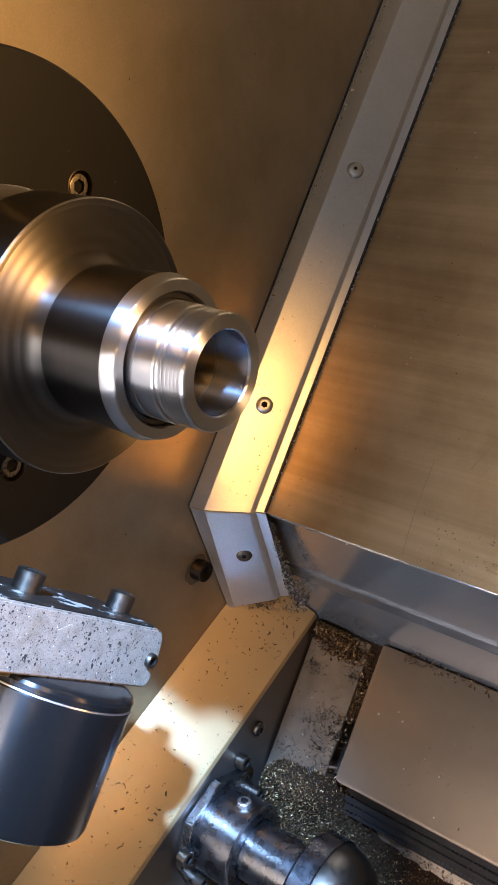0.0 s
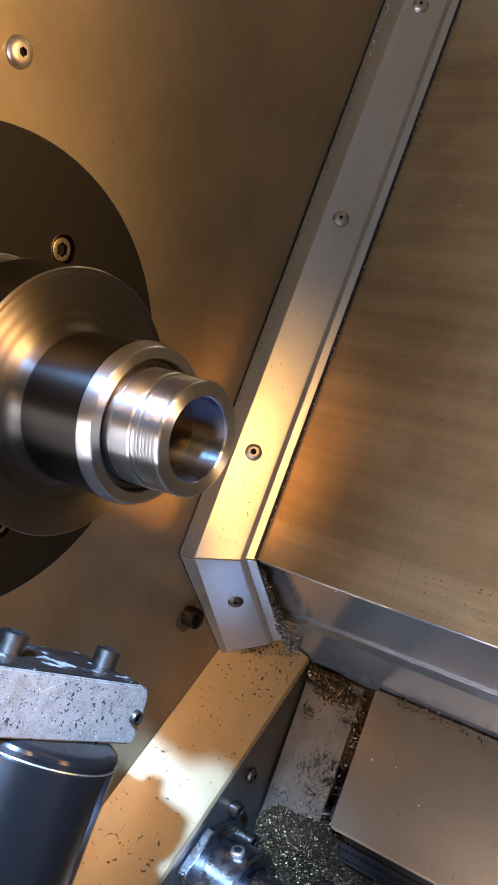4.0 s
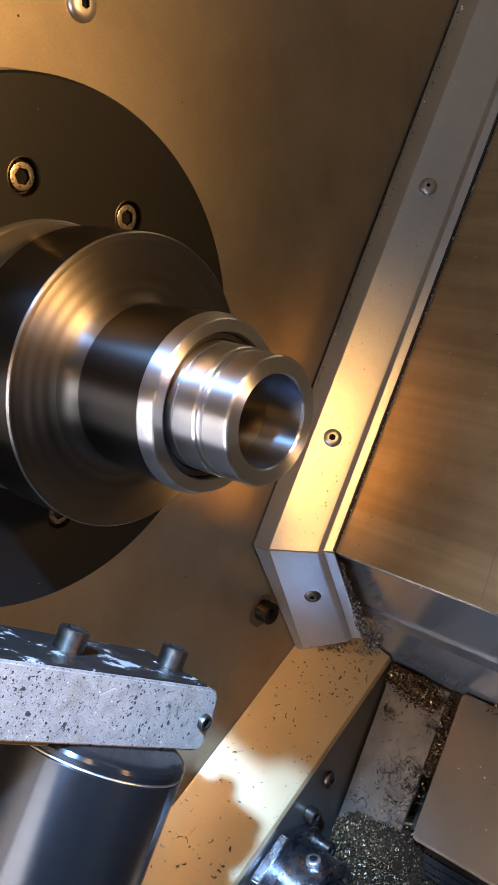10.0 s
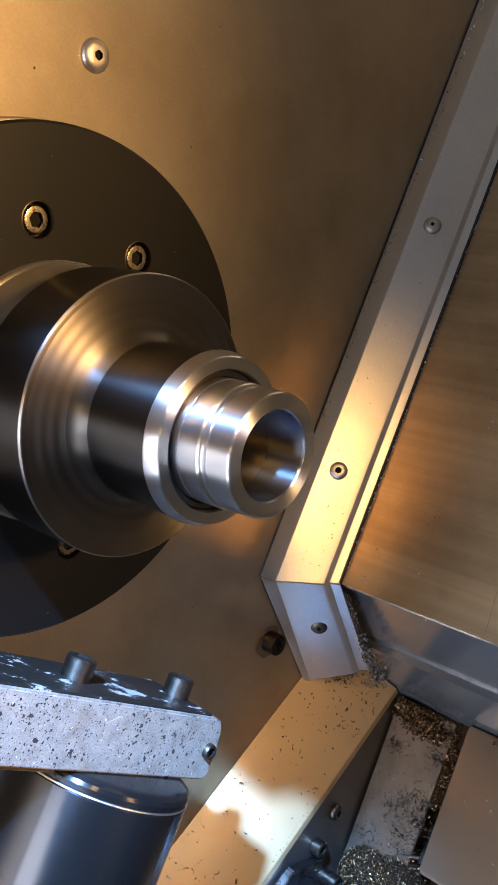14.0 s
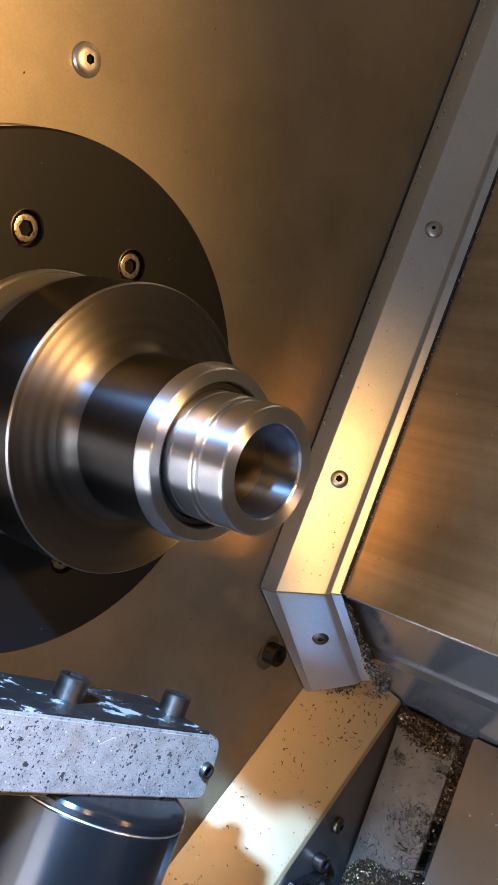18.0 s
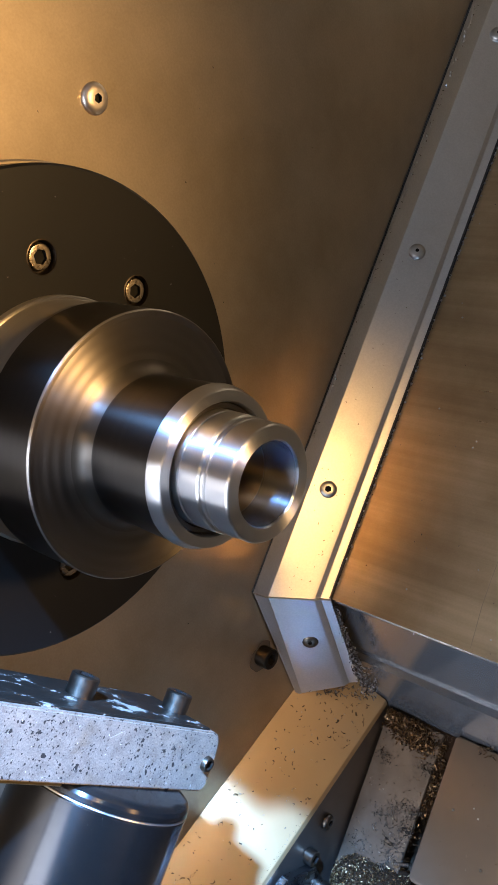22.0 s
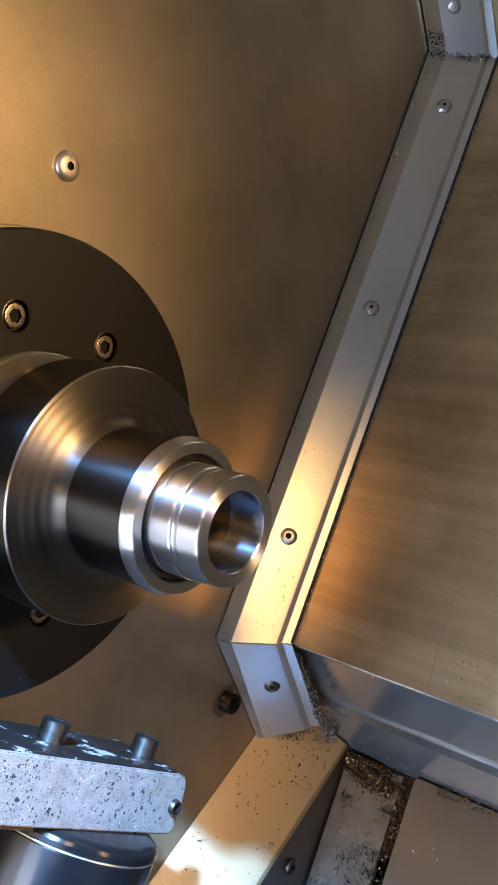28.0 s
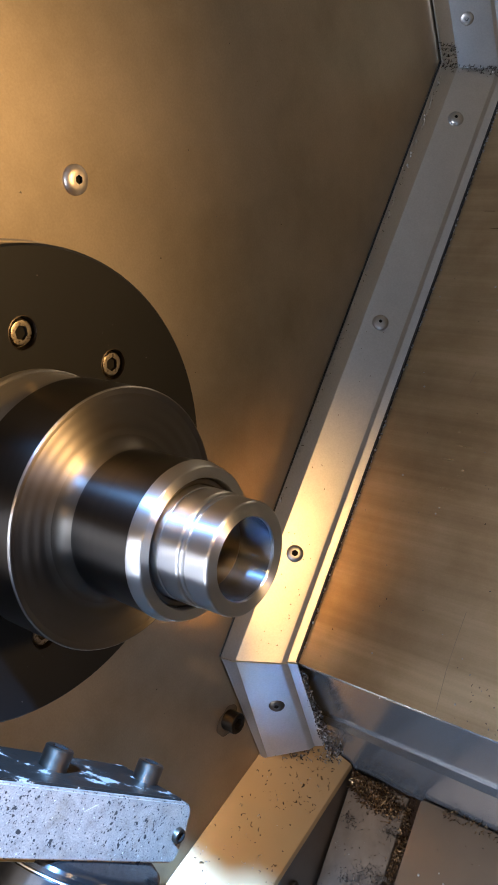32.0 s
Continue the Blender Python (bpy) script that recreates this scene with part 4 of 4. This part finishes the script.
for k in range(800):                       # dark curly dirt gathered in clumps on the channel plate
    u, v, w = rng.choice(((0.079, -0.128, 0.0045), (0.077, -0.146, 0.0050), (0.076, -0.156, 0.0050), (0.080, -0.137, 0.0035), (0.070, -0.129, 0.0050), (0.062, -0.136, 0.0040), (0.054, -0.158, 0.0060), (0.050, -0.104, 0.0035), (0.080, -0.100, 0.0030)))
    x, a = rng.gauss(u, w), rng.gauss(v, 0.7 * w)
    if 0.0435 < x < 0.0845 and -0.177 < a < -0.079:
        clumps.add(place_ab(x, a, -0.3128 + rng.uniform(0, 0.0012)), UPSLANT, rng.uniform(0.0009, 0.0026), rng.uniform(0.0004, 0.0008), rng.uniform(1.5, 5.0), 0.6)
for k in range(26):                        # a few long thin curls in the clumps
    clumps.add(place_ab(rng.uniform(0.064, 0.084), rng.uniform(-0.164, -0.124), -0.3122 + rng.uniform(0, 0.003)), UPSLANT, rng.uniform(0.003, 0.007), 0.0003, rng.uniform(1.5, 5.0), 0.35)
clumps.build("clumped_swarf", CLUMP, "dark curly swarf clumped on the channel plate")

specks = Swarf()
for k in range(110):                       # front of the black shank
    h, q = rng.uniform(-0.168, -0.124), rng.uniform(0, 6.283)
    out = Vector((0, math.cos(q), math.sin(q)))
    specks.add(shank.matrix_world @ (out * 0.0342 + Vector((h, 0, 0))), shank.matrix_world.to_3x3() @ out, rng.uniform(0.0003, 0.0008), 0.0003, rng.uniform(0.5, 3.0), 0.2)
for k in range(120):                       # along both edges of the trim, crowding upwards
    a = -0.03 + 0.40 * rng.random() ** 0.7
    specks.add(place_ab(0.0330 + rng.uniform(-0.0008, 0.0012), a, PB + 0.0018), UPSLANT, rng.uniform(0.0005, 0.0014), 0.0006, rng.uniform(0.5, 3.0), 0.8)
for k in range(70):
    a = 0.0 + 0.36 * rng.random() ** 0.6
    specks.add(place_ab(0.0022, a, PB + 0.0315 + rng.uniform(-0.001, 0.002)), (1, 0, 0.2), rng.uniform(0.0005, 0.0016), 0.0006, rng.uniform(0.5, 3.0), 0.8)
for k in range(130):                       # panel
    specks.add(place_ab(0.034 + 0.25 * rng.random(), rng.uniform(-0.045, 0.36), PB + 0.0005), UPSLANT, rng.uniform(0.0005, 0.0013), 0.0005, rng.uniform(0.5, 3.0), 0.3)
for k in range(60):                        # crowded lower edge of the panel
    specks.add(place_ab(0.130 + 0.10 * rng.random(), rng.uniform(-0.024, 0.0), PB + 0.0005), UPSLANT, rng.uniform(0.0007, 0.0018), 0.0006, rng.uniform(0.5, 3.0), 0.3)
for k in range(45):                        # headstock wall
    specks.add((0.0006, rng.uniform(-0.05, 0.25), rng.uniform(0.74, 1.20)), (1, 0, 0), rng.uniform(0.0004, 0.0010), 0.0005, rng.uniform(0.5, 3.0), 0.2)
for k in range(40):                        # black cover
    q, r = rng.uniform(0, 6.283), rng.uniform(0.05, 0.094)
    specks.add((X0 + 0.0005, r * math.cos(q), AXIS + r * math.sin(q)), (1, 0, 0), rng.uniform(0.0003, 0.0008), 0.0004, rng.uniform(0.5, 3.0), 0.2)
for k in range(40):                        # ledge
    specks.add((rng.uniform(0.05, 0.25), SHELF - 0.0006, rng.uniform(0.700, 0.728)), (0, -1, 0), rng.uniform(0.0005, 0.0016), 0.0006, rng.uniform(0.5, 3.0), 0.4)
specks.build("bright_specks", SILVER, "tiny bright chips and drops clinging to the walls")


def droplets(name, spots, material, label):
    """Small half-round beads of coolant: (place, normal, radius)."""
    verts, faces = [], []
    for place, normal, r in spots:
        n = Vector(normal).normalized()
        t = n.orthogonal().normalized()
        u = n.cross(t)
        base = len(verts)
        for h, w in ((0.0, 1.0), (0.5, 0.86), (0.85, 0.5)):
            for k in range(7):
                q = 2 * math.pi * k / 7
                verts.append(tuple(Vector(place) + (t * math.cos(q) + u * math.sin(q)) * r * w + n * r * h))
        verts.append(tuple(Vector(place) + n * r))
        for ring in (0, 7):
            for k in range(7):
                j = (k + 1) % 7
                faces.append((base + ring + k, base + ring + j, base + ring + 7 + j, base + ring + 7 + k))
        for k in range(7):
            faces.append((base + 14 + k, base + 14 + (k + 1) % 7, base + 21))
    me = bpy.data.meshes.new(name)
    me.from_pydata(verts, [], faces)
    me.materials.append(material)
    for p in me.polygons:
        p.use_smooth = True
    return tagged(new(name, me), label, "droplets", kind="stuff")


drops = []
for k in range(95):                        # where the trim meets the headstock wall
    a = 0.03 + 0.33 * rng.random() ** 0.7
    drops.append((place_ab(0.0012 + rng.uniform(0, 0.0012), a, PB + 0.0315 + rng.uniform(-0.0005, 0.0014)), (1, 0, 0.4), rng.uniform(0.0003, 0.0009)))
for k in range(110):                       # along the gap strip beside the panel
    a = -0.02 + 0.38 * rng.random() ** 0.8
    drops.append((place_ab(0.0318 + rng.uniform(0, 0.0016), a, PB + 0.0006), UPSLANT, rng.uniform(0.0003, 0.0009)))
for k in range(36):                        # loose on the panel
    drops.append((place_ab(0.035 + 0.20 * rng.random(), rng.uniform(-0.03, 0.33), PB), UPSLANT, rng.uniform(0.0003, 0.0007)))
for k in range(26):                        # on the ledge's lower wall
    drops.append((Vector((rng.uniform(0.05, 0.24), SHELF - 0.0001, rng.uniform(0.700, 0.728))), (0, -1, 0), rng.uniform(0.0004, 0.0010)))
for k in range(14):                        # on the box lid
    drops.append((place_ab(0.097 + 0.2 * rng.random(), rng.uniform(-0.155, -0.08), -0.3079), UPSLANT, rng.uniform(0.0004, 0.0009)))
for k in range(900):                       # dust and drops on the shank's barrel
    q, h = rng.uniform(-1.9, 0.9), rng.uniform(-0.166, -0.124)
    n = Vector((math.cos(q), 0.0, math.sin(q)))
    drops.append((place_ab(0.0740 + 0.034 * n.x, h, -0.047 + 0.034 * n.z), (n.x, -DZ * n.z, DX * n.z), 0.00003 + 0.00006 * rng.random() ** 4))
droplets("coolant_droplets", drops, SCREW, "small glinting coolant droplets along the sheet edges")


def coil(name, place, axis, radius, turns, pitch, wire, material, label):
    """A curled turning as a thin helical ribbon."""
    bm = bmesh.new()
    steps = int(turns * 20)
    m = aim(place, axis)
    rows = []
    for k in range(steps + 1):
        q = 2 * math.pi * k / 20
        r = radius * (0.85 + 0.3 * k / steps)
        rows.append([bm.verts.new(m @ Vector((pitch * k / 20 + s * wire, r * math.cos(q), r * math.sin(q)))) for s in (-0.5, 0.5)])
    for u, v in zip(rows, rows[1:]):
        bm.faces.new((u[0], u[1], v[1], v[0]))
    bmesh.ops.solidify(bm, geom=bm.faces[:], thickness=0.00012)
    return tagged(part(name, bm, material), label, "swarf", "curled turnings")


for x, a, h, axis, radius, turns, pitch in ((0.080, -0.158, 0.004, (1, 0.3, 0.2), 0.0011, 9, 0.0012), (0.072, -0.150, 0.003, (0.3, 1, 0.5), 0.0030, 1.6, 0.002), (0.080, -0.140, 0.003, (0.4, 0.8, 0.6), 0.0028, 1.8, 0.0018),
                                            (0.060, -0.146, 0.002, (0.9, 0.6, 0.2), 0.0022, 1.3, 0.002), (0.078, -0.128, 0.002, (1, 0.2, 0.3), 0.0012, 7, 0.0014), (0.066, -0.134, 0.002, (0.9, 0.2, 0.3), 0.0020, 1.6, 0.003), (0.074, -0.164, 0.004, (0.8, 0.5, 0.3), 0.0024, 2.2, 0.0015)):
    coil("curled_turning", place_ab(x, a, -0.313 + h), axis, radius, turns, pitch, 0.0006, SILVER, "thin curled steel turning on the channel plate")
for x, y, rad in ((0.020, -0.035, 0.0017), (0.030, -0.090, 0.0021), (0.012, -0.065, 0.0016), (0.026, -0.120, 0.0022), (0.016, -0.150, 0.0019), (0.018, 0.030, 0.0014), (0.030, 0.012, 0.0015), (0.009, -0.012, 0.0014)):
    coil("curled_chip", (x, y, 0.7258 - 0.6700 * (x - 0.0005) + 0.0011), (0.5, rng.uniform(-1, 1), rng.uniform(-0.6, 0.6)), rad, rng.uniform(0.35, 0.6), 0.0012, 0.0008, STRAY, "small dark curled chip on the chute")


def motions():
    """The chuck and the workpiece turn together, seven turns a second; the speed hunts a little."""
    rows, q = [], 128.0
    for k in range(0, 961):
        t = k / 30.0
        rows.append((t, pose(0, 0, AXIS, q, 0, 0)))
        q -= 82.0 if 4.0 <= t < 7.0 else 78.0 if 8.0 <= t < 10.0 else 84.0
    walk(chuck, rows)
    walk(work, rows)


motions()
